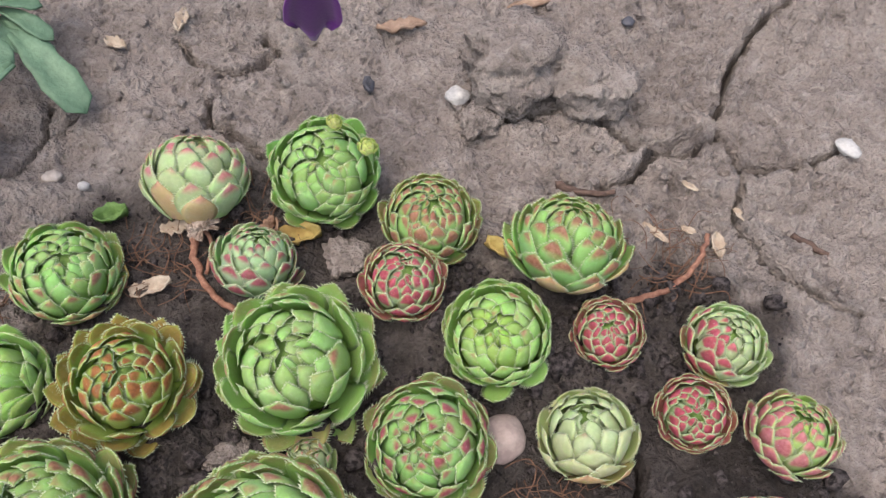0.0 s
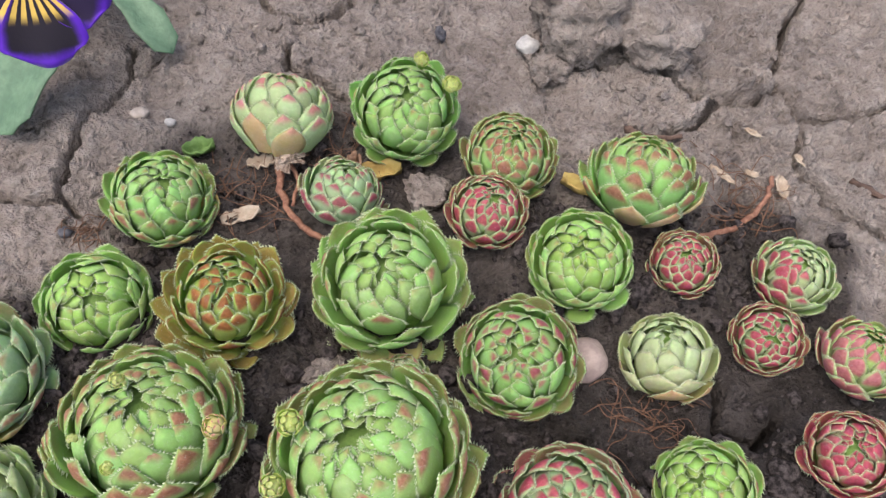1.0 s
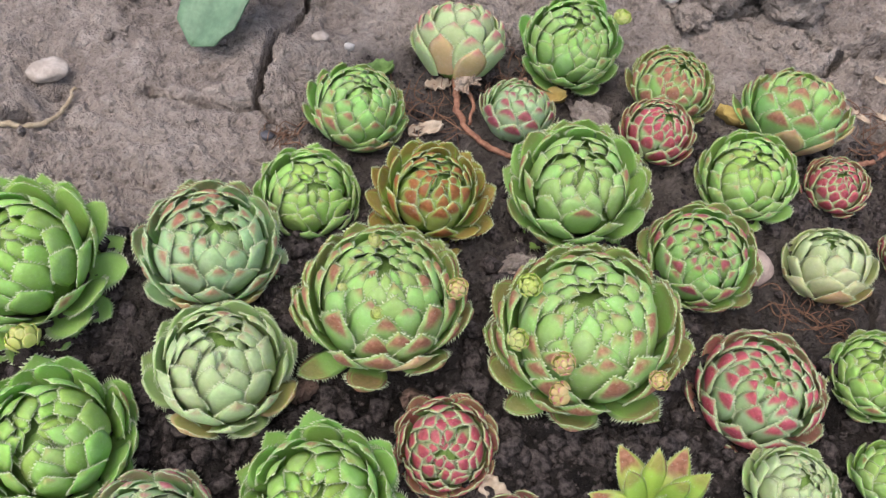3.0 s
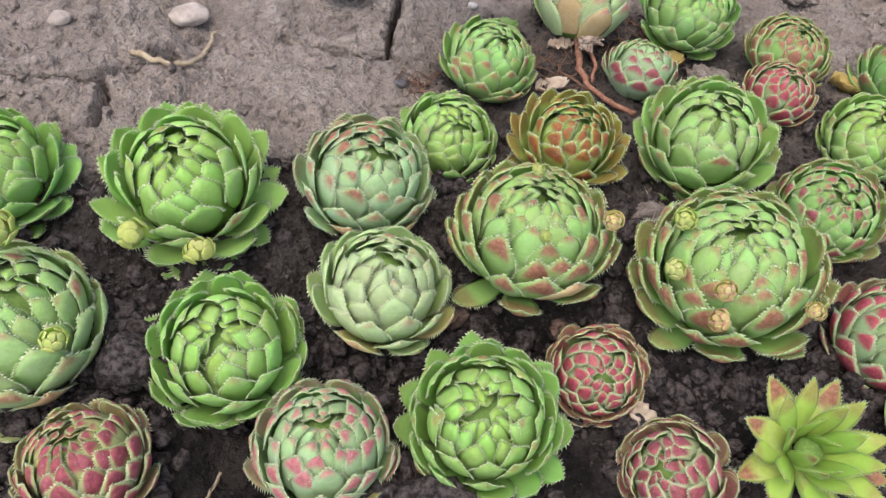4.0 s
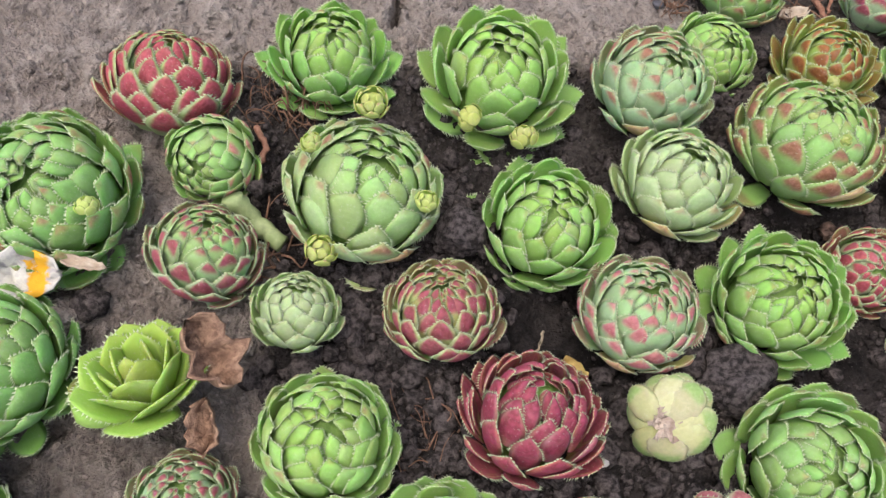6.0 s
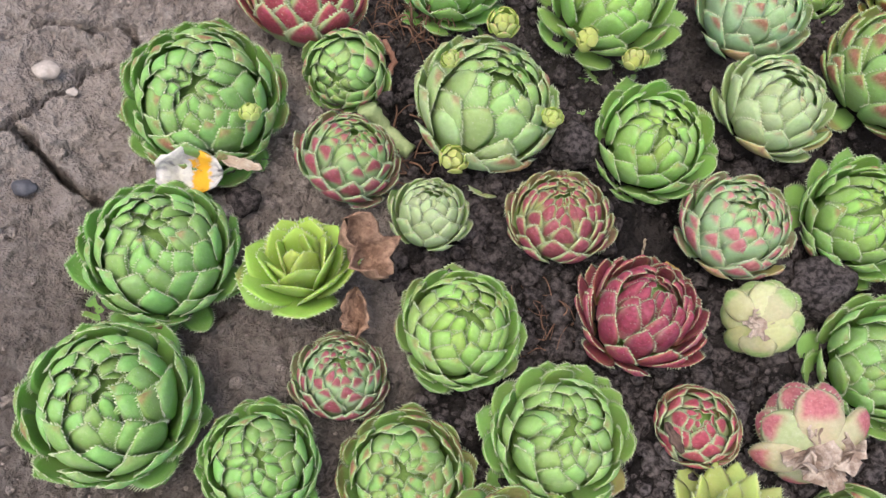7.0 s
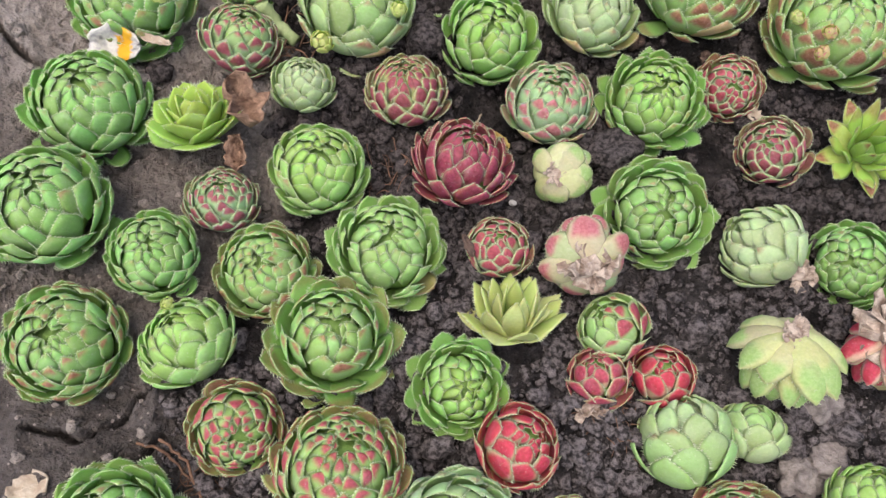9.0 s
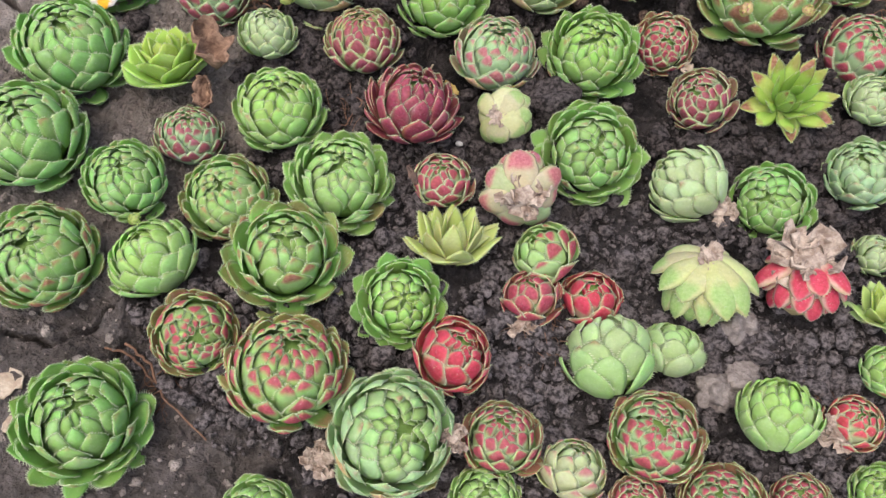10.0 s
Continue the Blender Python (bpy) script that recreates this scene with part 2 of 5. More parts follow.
def tube(points, radius, sides=7, taper=0.6, wob=0.0, seed=0):
    """A bent round rod through the points: verts and faces."""
    rng = np.random.default_rng(seed)
    pts = np.array(points, float)
    # smooth the way with a Catmull-Rom curve
    ext = np.vstack([2 * pts[0] - pts[1], pts, 2 * pts[-1] - pts[-2]])
    way = []
    for i in range(1, len(ext) - 2):
        p0, p1, p2, p3 = ext[i - 1:i + 3]
        for s in np.linspace(0, 1, 7)[:-1]:
            way.append(0.5 * (2 * p1 + (p2 - p0) * s + (2 * p0 - 5 * p1 + 4 * p2 - p3) * s ** 2 + (3 * p1 - p0 - 3 * p2 + p3) * s ** 3))
    way = np.array(way + [pts[-1]])
    way[1:-1] += rng.normal(0, 1, way[1:-1].shape) * wob
    verts, faces = [], []
    for i, p in enumerate(way):
        d = way[min(i + 1, len(way) - 1)] - way[max(i - 1, 0)]
        d /= np.linalg.norm(d) + 1e-9
        a = np.cross(d, (0.3, 0.2, 1.0))
        a /= np.linalg.norm(a) + 1e-9
        b = np.cross(d, a)
        r = radius * (1 - (1 - taper) * i / (len(way) - 1)) * (1 + 0.06 * rng.normal())
        for k in range(sides):
            t = 2 * math.pi * k / sides
            verts.append(p + r * (math.cos(t) * a + math.sin(t) * b))
    for i in range(len(way) - 1):
        for k in range(sides):
            j = (k + 1) % sides
            faces.append((i * sides + k, i * sides + j, (i + 1) * sides + j, (i + 1) * sides + k))
    faces.append(tuple(range(sides))[::-1])
    faces.append(tuple(range((len(way) - 1) * sides, len(way) * sides)))
    return verts, faces


def ball(sub):
    bm = bmesh.new()
    bmesh.ops.create_icosphere(bm, subdivisions=sub, radius=1.0)
    bm.verts.ensure_lookup_table()
    v = np.array([q.co[:] for q in bm.verts])
    f = [tuple(q.index for q in face.verts) for face in bm.faces]
    bm.free()
    return v, f


BALL1, BALL2, BALL3, BALL4 = ball(1), ball(2), ball(3), ball(4)


def lump(seed, source=BALL3, amount=0.25, rate=1.6, fine=0.06, flat=1.0):
    """A rough lump of about unit radius."""
    v, f = source
    out = []
    for p in v:
        q = Vector(p) * rate + Vector((seed * 7.1, seed * 3.3, seed * 1.7))
        r = 1 + amount * noise.noise(q) * 1.6 + amount * 0.6 * noise.noise(q * 2.3) + fine * noise.noise(q * 6.0) + fine * 0.6 * noise.noise(q * 13.0)
        out.append((p[0] * r, p[1] * r, p[2] * r * flat))
    return out, f


# ---- ground ----
TABLE = np.random.default_rng(7).random((256, 256))


def lattice(x, y):
    """Smooth value noise, -1 to 1, of arrays."""
    xi, yi = np.floor(x).astype(int), np.floor(y).astype(int)
    fx, fy = x - xi, y - yi
    fx, fy = fx * fx * (3 - 2 * fx), fy * fy * (3 - 2 * fy)
    a, b = TABLE[xi % 256, yi % 256], TABLE[(xi + 1) % 256, yi % 256]
    c, d = TABLE[xi % 256, (yi + 1) % 256], TABLE[(xi + 1) % 256, (yi + 1) % 256]
    return 2 * ((a * (1 - fx) + b * fx) * (1 - fy) + (c * (1 - fx) + d * fx) * fy) - 1


def fractal(x, y, rate, octaves=4, gain=0.5):
    out, amp = 0.0, 1.0
    for k in range(octaves):
        out = out + amp * lattice(x * rate + 17.3 * k + 40, y * rate + 9.1 * k + 70)
        rate, amp = rate * 2.07, amp * gain
    return out


# shrinkage cracks in the dry clay: way, width and depth
FAR_CRACKS = [
    ([(0.242, 0.159), (0.225, 0.148), (0.215, 0.132), (0.201, 0.110), (0.199, 0.100), (0.203, 0.092), (0.197, 0.065)], 0.0017, 0.0075),
    ([(0.197, 0.065), (0.201, 0.052), (0.210, 0.040), (0.223, 0.032)], 0.0013, 0.005),
    ([(0.199, 0.100), (0.180, 0.098), (0.167, 0.089), (0.154, 0.081)], 0.0013, 0.005),
    ([(0.123, 0.111), (0.141, 0.113), (0.158, 0.113), (0.167, 0.100), (0.180, 0.098)], 0.0016, 0.006),
    ([(-0.023, 0.129), (-0.025, 0.110), (-0.033, 0.098), (-0.037, 0.086), (-0.039, 0.067)], 0.0016, 0.0065),
    ([(-0.075, 0.076), (-0.064, 0.070), (-0.055, 0.067), (-0.039, 0.066), (-0.033, 0.061)], 0.0015, 0.006),
]
SIDE_CRACKS = [
    ([(0.030, 0.126), (0.031, 0.117), (0.039, 0.112), (0.049, 0.105)], 0.0014, 0.005),
    ([(-0.014, 0.124), (-0.025, 0.113), (-0.030, 0.100)], 0.0014, 0.005),
    ([(-0.155, 0.047), (-0.134, 0.045), (-0.127, 0.050), (-0.105, 0.060)], 0.0014, 0.0055),
    ([(-0.126, 0.048), (-0.122, 0.037), (-0.123, 0.028)], 0.0014, 0.005),
    ([(-0.258, -0.062), (-0.248, -0.068), (-0.238, -0.076), (-0.232, -0.079)], 0.0014, 0.005),
    ([(-0.264, -0.026), (-0.242, -0.019), (-0.237, -0.022), (-0.225, -0.040)], 0.0013, 0.005),
]
SMALL_CRACKS = [
    ([(-0.206, -0.202), (-0.195, -0.202), (-0.183, -0.200), (-0.173, -0.188)], 0.0011, 0.003),
    ([(-0.176, -0.211), (-0.166, -0.200)], 0.0012, 0.004),
    ([(0.203, 0.090), (0.220, 0.087), (0.235, 0.092), (0.242, 0.094)], 0.0011, 0.004),
    ([(0.148, -0.005), (0.146, -0.016), (0.152, -0.023), (0.163, -0.015)], 0.0014, 0.005),
    ([(0.165, 0.085), (0.174, 0.096), (0.189, 0.095), (0.197, 0.100)], 0.0011, 0.0035),
    ([(0.048, 0.158), (0.054, 0.147), (0.042, 0.137), (0.031, 0.136)], 0.0013, 0.004),
]
MORE_CRACKS = [
    ([(-0.261, -0.062), (-0.253, -0.045), (-0.241, -0.033)], 0.0012, 0.0045),
    ([(0.048, 0.146), (0.038, 0.138), (0.023, 0.144), (0.016, 0.155)], 0.0012, 0.004),
]
CRACKS = FAR_CRACKS + SIDE_CRACKS + SMALL_CRACKS + MORE_CRACKS
# outline of the dug bed in which the plants stand
BED = [(-0.015, 0.090), (0.060, 0.100), (0.120, 0.068), (0.172, 0.060), (0.206, 0.032), (0.212, -0.03), (0.17, -0.30), (-0.075, -0.26),
       (-0.130, -0.226), (-0.158, -0.214), (-0.172, -0.192), (-0.172, -0.165), (-0.146, -0.120), (-0.150, -0.078), (-0.168, -0.045), (-0.178, 0.004), (-0.120, 0.014), (-0.060, 0.022), (-0.030, 0.045)]


def line_distance(x, y, a, b):
    ax, ay, bx, by = *a, *b
    dx, dy = bx - ax, by - ay
    t = np.clip(((x - ax) * dx + (y - ay) * dy) / (dx * dx + dy * dy), 0, 1)
    return np.hypot(x - ax - t * dx, y - ay - t * dy)


def dug(x, y):
    """1 inside the bed, 0 outside, with a ragged border."""
    inside = np.zeros(np.shape(x), bool)
    near = np.full(np.shape(x), 9.0)
    for a, b in zip(BED, BED[1:] + BED[:1]):
        near = np.minimum(near, line_distance(x, y, a, b))
        cross = (a[1] > y) != (b[1] > y)
        inside ^= cross & (x < (b[0] - a[0]) * (y - a[1]) / (b[1] - a[1] + 1e-12) + a[0])
    signed = np.where(inside, near, -near) + 0.010 * fractal(x, y, 45, 3)
    t = np.clip((signed + 0.004) / 0.016, 0, 1)
    return t * t * (3 - 2 * t)


def height(x, y):
    """The ground's height at arrays of places."""
    x, y = np.asarray(x, float), np.asarray(y, float)
    d = dug(x, y)
    plates = np.abs(fractal(x, y, 38, 3))
    rough = np.clip(0.55 + 0.6 * fractal(x, y, 16, 2), 0.15, 1.2)
    steps = np.floor(3.0 * fractal(x + 4.1, y + 1.3, 34, 3, 0.6)) / 3.0
    h = 0.0024 * fractal(x, y, 9, 2) + 0.0030 * fractal(x, y, 30, 3) + 0.0022 * (plates - 0.5) + 0.0022 * steps * (1 - d)
    h = h + rough * (0.0030 + 0.0012 * d) * np.abs(fractal(x, y, 120, 4, 0.66)) + 0.0009 * fractal(x, y, 300, 2, 0.6)
    h = h + 0.0030 * np.clip(fractal(x + 1.7, y, 75, 3) - 0.15, 0, 0.8)
    h = h + 0.0018 * d * (np.abs(fractal(x, y, 95, 2)) - 0.5) - 0.0012 * d
    wx = x + 0.0022 * fractal(x, y, 110, 3)
    wy = y + 0.0022 * fractal(x + 3.0, y + 5.0, 110, 3)
    for way, width, deep in CRACKS:
        near = np.full(np.shape(x), 9.0)
        for a, b in zip(way, way[1:]):
            near = np.minimum(near, line_distance(wx, wy, a, b))
        w = np.maximum(0.0009, width * (0.56 + 0.3 * lattice(x * 80, y * 80)))
        h = h - 4.0 * deep * np.exp(-(near / w) ** 3.5) + 0.0006 * np.exp(-((near - 0.004) / 0.003) ** 2)
    fade = np.clip((np.hypot(x + 0.01, y + 0.03) - 0.5) / 0.5, 0, 1)
    return h * (1 - fade)


def ground_at(x, y):
    return float(height(np.array([x]), np.array([y]))[0])


def build_ground():
    def steps(lo, hi, fine):
        inner = np.arange(lo, hi + fine / 2, fine)
        outer, gap, p = [], fine, 0.0
        while p < 400.0:
            gap *= 1.35
            p += gap
            outer.append(p)
        outer = np.array(outer)
        return np.concatenate([lo - outer[::-1], inner, inner[-1] + outer])

    xs, ys = steps(-0.28, 0.28, 0.0008), steps(-0.27, 0.19, 0.0008)
    gx, gy = np.meshgrid(xs, ys)
    gz = height(gx, gy)
    nx, ny = len(xs), len(ys)
    verts = np.stack([gx.ravel(), gy.ravel(), gz.ravel()], 1)
    i = np.arange((ny - 1) * nx).reshape(ny - 1, nx)[:, :-1].ravel()
    quads = np.stack([i, i + 1, i + nx + 1, i + nx], 1)
    me = bpy.data.meshes.new("ground")
    me.vertices.add(len(verts))
    me.vertices.foreach_set("co", verts.astype(np.float32).ravel())
    me.loops.add(len(quads) * 4)
    me.loops.foreach_set("vertex_index", quads.astype(np.int32).ravel())
    me.polygons.add(len(quads))
    me.polygons.foreach_set("loop_start", np.arange(0, len(quads) * 4, 4, dtype=np.int32))
    me.polygons.foreach_set("use_smooth", np.ones(len(quads), bool))
    me.update(calc_edges=True)
    layer = me.attributes.new("dug", "FLOAT", "POINT")
    # the ground grows darker towards the near left corner
    dark_part = np.clip((-0.05 - gx) / 0.08, 0, 1) * np.maximum(0.56 * np.clip((-0.05 - gy) / 0.08, 0, 1), 0.78 * np.clip((-0.155 - gy) / 0.035, 0, 1))
    layer.data.foreach_set("value", np.maximum(dug(gx, gy) * (0.78 + 0.22 * np.clip((0.02 - gy) / 0.06, 0, 1)), dark_part).ravel().astype(np.float32))
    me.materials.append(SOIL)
    return tagged(new("ground", me), "dry cracked grey clay soil with a dark dug bed", "ground", kind="structure")


build_ground()


# ---- houseleek rosettes ----
ROWS_ALONG = np.array([0.0, 0.30, 0.50, 0.65, 0.77, 0.87, 0.95, 1.0])
COLS = np.array([-1.0, -0.72, -0.36, 0.0, 0.36, 0.72, 1.0])


def leaf_mesh(seed, bend, narrow=False, cilia=True, flare=0.06):
    """One fleshy leaf from (0,0,0) to (0,1,0), unit wide, its back swelling to +z."""
    rng = np.random.default_rng(seed)
    s = ROWS_ALONG
    if narrow:
        wide = np.interp(s, [0, 0.3, 0.5, 0.7, 0.85, 0.95, 1.0], [0.60, 0.95, 1.0, 0.80, 0.46, 0.17, 0.0])
    else:
        wide = np.interp(s, [0, 0.25, 0.5, 0.68, 0.76, 0.85, 0.93, 0.98, 1.0], [0.66, 0.88, 1.0, 1.0, 0.93, 0.68, 0.37, 0.13, 0.0])
    thick = np.interp(s, [0, 0.4, 0.8, 0.95, 1.0], [0.05, 0.055, 0.045, 0.03, 0.0])
    skew = 0.05 * rng.normal() * np.sin(s * 3)
    ang = (s - 0.5) * bend
    rad = 1.0 / (2 * math.sin(bend / 2))
    py, pz = rad * np.sin(ang) + 0.5, rad * (np.cos(ang) - math.cos(bend / 2))
    py, pz = py - py[0], pz - pz[0]
    pz = pz + flare * np.clip((s - 0.55) / 0.45, 0, 1) ** 2
    wave = rng.normal(0, 0.012, (len(s), len(COLS)))
    outer, uvs, grid = [], [], []
    verts, faces, slots = [], [], []
    for i in range(len(s)):
        row = []
        for j, c in enumerate(COLS):
            x = 0.5 * wide[i] * c + skew[i]
            drop = (0.07 if narrow else -0.028) * (c * wide[i]) ** 2
            body = thick[i] * (1 - c ** 4) + 0.012 * (1 - abs(c)) * s[i]
            row.append(len(verts))
            verts.append((x, py[i], pz[i] + drop + body + wave[i, j] * 0.5))
            uvs.append((c / 2 + 0.5, s[i]))
        grid.append(row)
    under = []
    for i in range(len(s)):
        row = [grid[i][0]]
        for j, c in enumerate(COLS[1:-1]):
            row.append(len(verts))
            x = 0.5 * wide[i] * c + skew[i]
            drop = (0.07 if narrow else -0.028) * (c * wide[i]) ** 2
            verts.append((x, py[i], pz[i] + drop - 0.35 * thick[i] * math.sqrt(1 - c * c) - 0.006))
            uvs.append((c / 2 + 2.5, s[i]))
        row.append(grid[i][-1])
        under.append(row)
    n = len(COLS)
    for i in range(len(s) - 1):
        for j in range(n - 1):
            faces.append((grid[i][j], grid[i][j + 1], grid[i + 1][j + 1], grid[i + 1][j]))
            faces.append((under[i][j + 1], under[i][j], under[i + 1][j], under[i + 1][j + 1]))
    slots = [0] * len(faces)
    if cilia:
        for side in (-1, 1):
            j = 0 if side < 0 else n - 1
            edge = np.array([verts[grid[i][j]] for i in range(len(s))])
            for q in np.linspace(0.40, 0.985, 16):
                q = q + rng.normal(0, 0.008)
                a = np.array([np.interp(q - 0.0085, s, edge[:, k]) for k in range(3)])
                b = np.array([np.interp(q + 0.0085, s, edge[:, k]) for k in range(3)])
                mid = (a + b) / 2
                lean = np.array([side * (0.8 if q < 0.9 else 0.45), 0.5 + 0.5 * (q > 0.9), 0.42])
                point = mid + lean / np.linalg.norm(lean) * (0.048 + 0.02 * rng.random())
                k = len(verts)
                verts.extend([a, b, mid + np.array([0, 0, 0.009]), point])
                uvs.extend([(0.5, 0.5)] * 4)
                faces.extend([(k, k + 1, k + 3), (k + 1, k + 2, k + 3), (k + 2, k, k + 3)])
                slots.extend([1] * 3)
    return mesh("leaf", verts, faces, (LEAF["brown"], CILIA), True, uvs, slots)


LEAVES = {kind: [leaf_mesh(10 * i + k, bend, narrow) for k in range(3)]
          for i, (kind, bend, narrow) in enumerate((("flat", 0.35, False), ("narrow", 0.5, True)))}


def scale_mesh(seed, span, flare):
    """A plump leaf lying on the unit globe: tip at the pole, base at span degrees, unit wide, the tip standing proud and, with flare, bent outwards."""
    rng = np.random.default_rng(seed)
    s = SCALE_ROWS
    point = rng.uniform(-0.03, 0.03)
    wide = np.interp(s, [0, 0.25, 0.46, 0.62, 0.74 + point, 0.83 + point, 0.90, 0.955, 1.0], [0.62, 0.90, 1.0, 0.98, 0.87, 0.68, 0.42, 0.16, 0.0])
    size = min(1.0, span / 58)
    thick = np.interp(s, [0, 0.4, 0.7, 0.85, 0.95, 1.0], [0.04, 0.060, 0.068, 0.055, 0.030, 0.0]) * size
    rise = np.clip((s - 0.22) / 0.66, 0, 1)
    lift = 0.158 * size ** 0.35 * rise ** 1.35 - (0.020 if flare == 0 else 0.0) * np.clip((s - 0.86) / 0.14, 0, 1) ** 2 + flare * np.clip((s - 0.40) / 0.60, 0, 1) ** 1.7
    skew = 0.05 * rng.normal() * np.sin(s * 3)
    wave = rng.normal(0, 0.005, (len(s), len(COLS)))
    keel = rng.uniform(0.010, 0.026)
    verts, uvs, faces, grid, under = [], [], [], [], []

    def place(i, c, raise_by):
        a = radians(span) * (1 - s[i])
        r = 1 + lift[i] - 0.030 * (c * wide[i]) ** 2 + raise_by
        return (r * math.sin(a), 0.5 * wide[i] * c + skew[i], r * math.cos(a))

    for i in range(len(s)):
        row = []
        for j, c in enumerate(COLS):
            row.append(len(verts))
            verts.append(place(i, c, thick[i] * (1 - abs(c) ** 3) + keel * (1 - abs(c)) * s[i] + wave[i, j]))
            uvs.append((c / 2 + 0.5, s[i]))
        grid.append(row)
    for i in range(len(s)):
        row = [grid[i][0]]
        for c in COLS[1:-1]:
            row.append(len(verts))
            verts.append(place(i, c, -0.30 * thick[i] * math.sqrt(1 - c * c) - 0.006))
            uvs.append((c / 2 + 2.5, s[i]))
        under.append(row + [grid[i][-1]])
    n = len(COLS)
    for i in range(len(s) - 1):
        for j in range(n - 1):
            faces.append((grid[i][j + 1], grid[i][j], grid[i + 1][j], grid[i + 1][j + 1]))
            faces.append((under[i][j], under[i][j + 1], under[i + 1][j + 1], under[i + 1][j]))
    slots = [0] * len(faces)
    for side in (-1, 1):
        edge = np.array([verts[grid[i][0 if side < 0 else n - 1]] for i in range(len(s))])
        for q in np.concatenate([np.linspace(0.54, 0.84, 8), np.linspace(0.88, 0.985, 5)]):
            q = q + rng.normal(0, 0.007)
            a, b = (np.array([np.interp(q + d, s, edge[:, k]) for k in range(3)]) for d in (-0.012, 0.012))
            mid = (a + b) / 2
            out = mid * np.array([1, 0, 1])
            out /= np.linalg.norm(out)
            along = np.array([-out[2], 0, out[0]])
            late = q > 0.86
            reach = rng.uniform(0.75, 1.25)
            tooth = mid + reach * (np.array([0, side * (0.060 if late else 0.105), 0]) + along * (0.036 if late else 0.012) + out * 0.016)
            k = len(verts)
            verts.extend([a, b, mid + out * 0.014, tooth])
            uvs.extend([(0.5, 0.5)] * 4)
            faces.extend([(k, k + 1, k + 3), (k + 1, k + 2, k + 3), (k + 2, k, k + 3)])
            slots.extend([1] * 3)
    return mesh("leaf", verts, faces, (LEAF["brown"], CILIA), True, uvs, slots)


SCALE_ROWS = np.array([0.0, 0.30, 0.50, 0.62, 0.72, 0.80, 0.87, 0.93, 0.97, 1.0])
GOLDEN = math.pi * (3 - math.sqrt(5))
SPANS = (34, 46, 58, 70)
FLARES = (0.0, 0.06, 0.13, 0.24)
SCALES = {(span, flare): [scale_mesh(500 + span + k, span, flare) for k in range(4)] for span in SPANS for flare in FLARES}
CORE = mesh("stem", *lump(3, BALL2, 0.06), (STEM,))

def bud_mesh(seed, count=15):
    """A young rosette of unit radius, its few scales tightly closed, as one mesh."""
    rng = np.random.default_rng(seed)
    verts, faces, uvs, slots = [], [], [], []
    for k in range(count):
        f = (k + 0.5) / count
        source = SCALES[58 if f > 0.35 else 46, 0.0][k % 3]
        r = 0.72 + 0.14 * f
        m = Matrix.Rotation(k * GOLDEN + rng.normal(0, 0.1), 4, "Z") @ Matrix.Rotation(radians(2 + 76 * f ** 0.8), 4, "Y") @ Matrix.Diagonal((r, 0.55 + 0.5 * f, r, 1))
        first = len(verts)
        verts.extend((m @ v.co)[:] for v in source.vertices)
        layer = source.uv_layers[0].data
        spot = [(0.5, 0.5)] * len(source.vertices)
        for polygon in source.polygons:
            if polygon.material_index == 0:
                faces.append(tuple(first + v for v in polygon.vertices))
                for loop, v in zip(polygon.loop_indices, polygon.vertices):
                    spot[v] = layer[loop].uv[:]
        uvs.extend(spot)
    v0, f0 = BALL2
    first = len(verts)
    verts.extend((0.62 * p).tolist() for p in v0)
    uvs.extend([(0.5, 0.3)] * len(v0))
    faces.extend(tuple(first + q for q in t) for t in f0)
    return mesh("offset_bud", verts, faces, (LEAF["pink"],), True, uvs)


BUDS = [bud_mesh(900 + k) for k in range(3)]


TONES = {
    "lime": (0.32, 0.54, 0.115), "green": (0.235, 0.45, 0.15), "mid": (0.305, 0.505, 0.18), "pale": (0.42, 0.535, 0.28),
    "blue": (0.35, 0.505, 0.325), "olive": (0.39, 0.40, 0.13), "cream": (0.52, 0.50, 0.30), "yellow": (0.52, 0.56, 0.22),
    "rose": (0.58, 0.36, 0.30), "chartreuse": (0.47, 0.57, 0.13), "wine": (0.36, 0.15, 0.17),
}
SAY = {"lime": "bright lime green", "green": "fresh green", "mid": "mid green", "pale": "pale green", "blue": "pale bluish green", "olive": "olive green",
       "cream": "creamy white", "yellow": "yellowish", "rose": "pale rose", "wine": "wine red", "chartreuse": "yellow-green"}
SAY_TIP = {"crimson": "crimson", "brown": "reddish-brown", "rust": "rusty brown", "pink": "pink", "plum": "plum-coloured", "scarlet": "bright scarlet", "fresh": "pale green"}
SPOTS = []


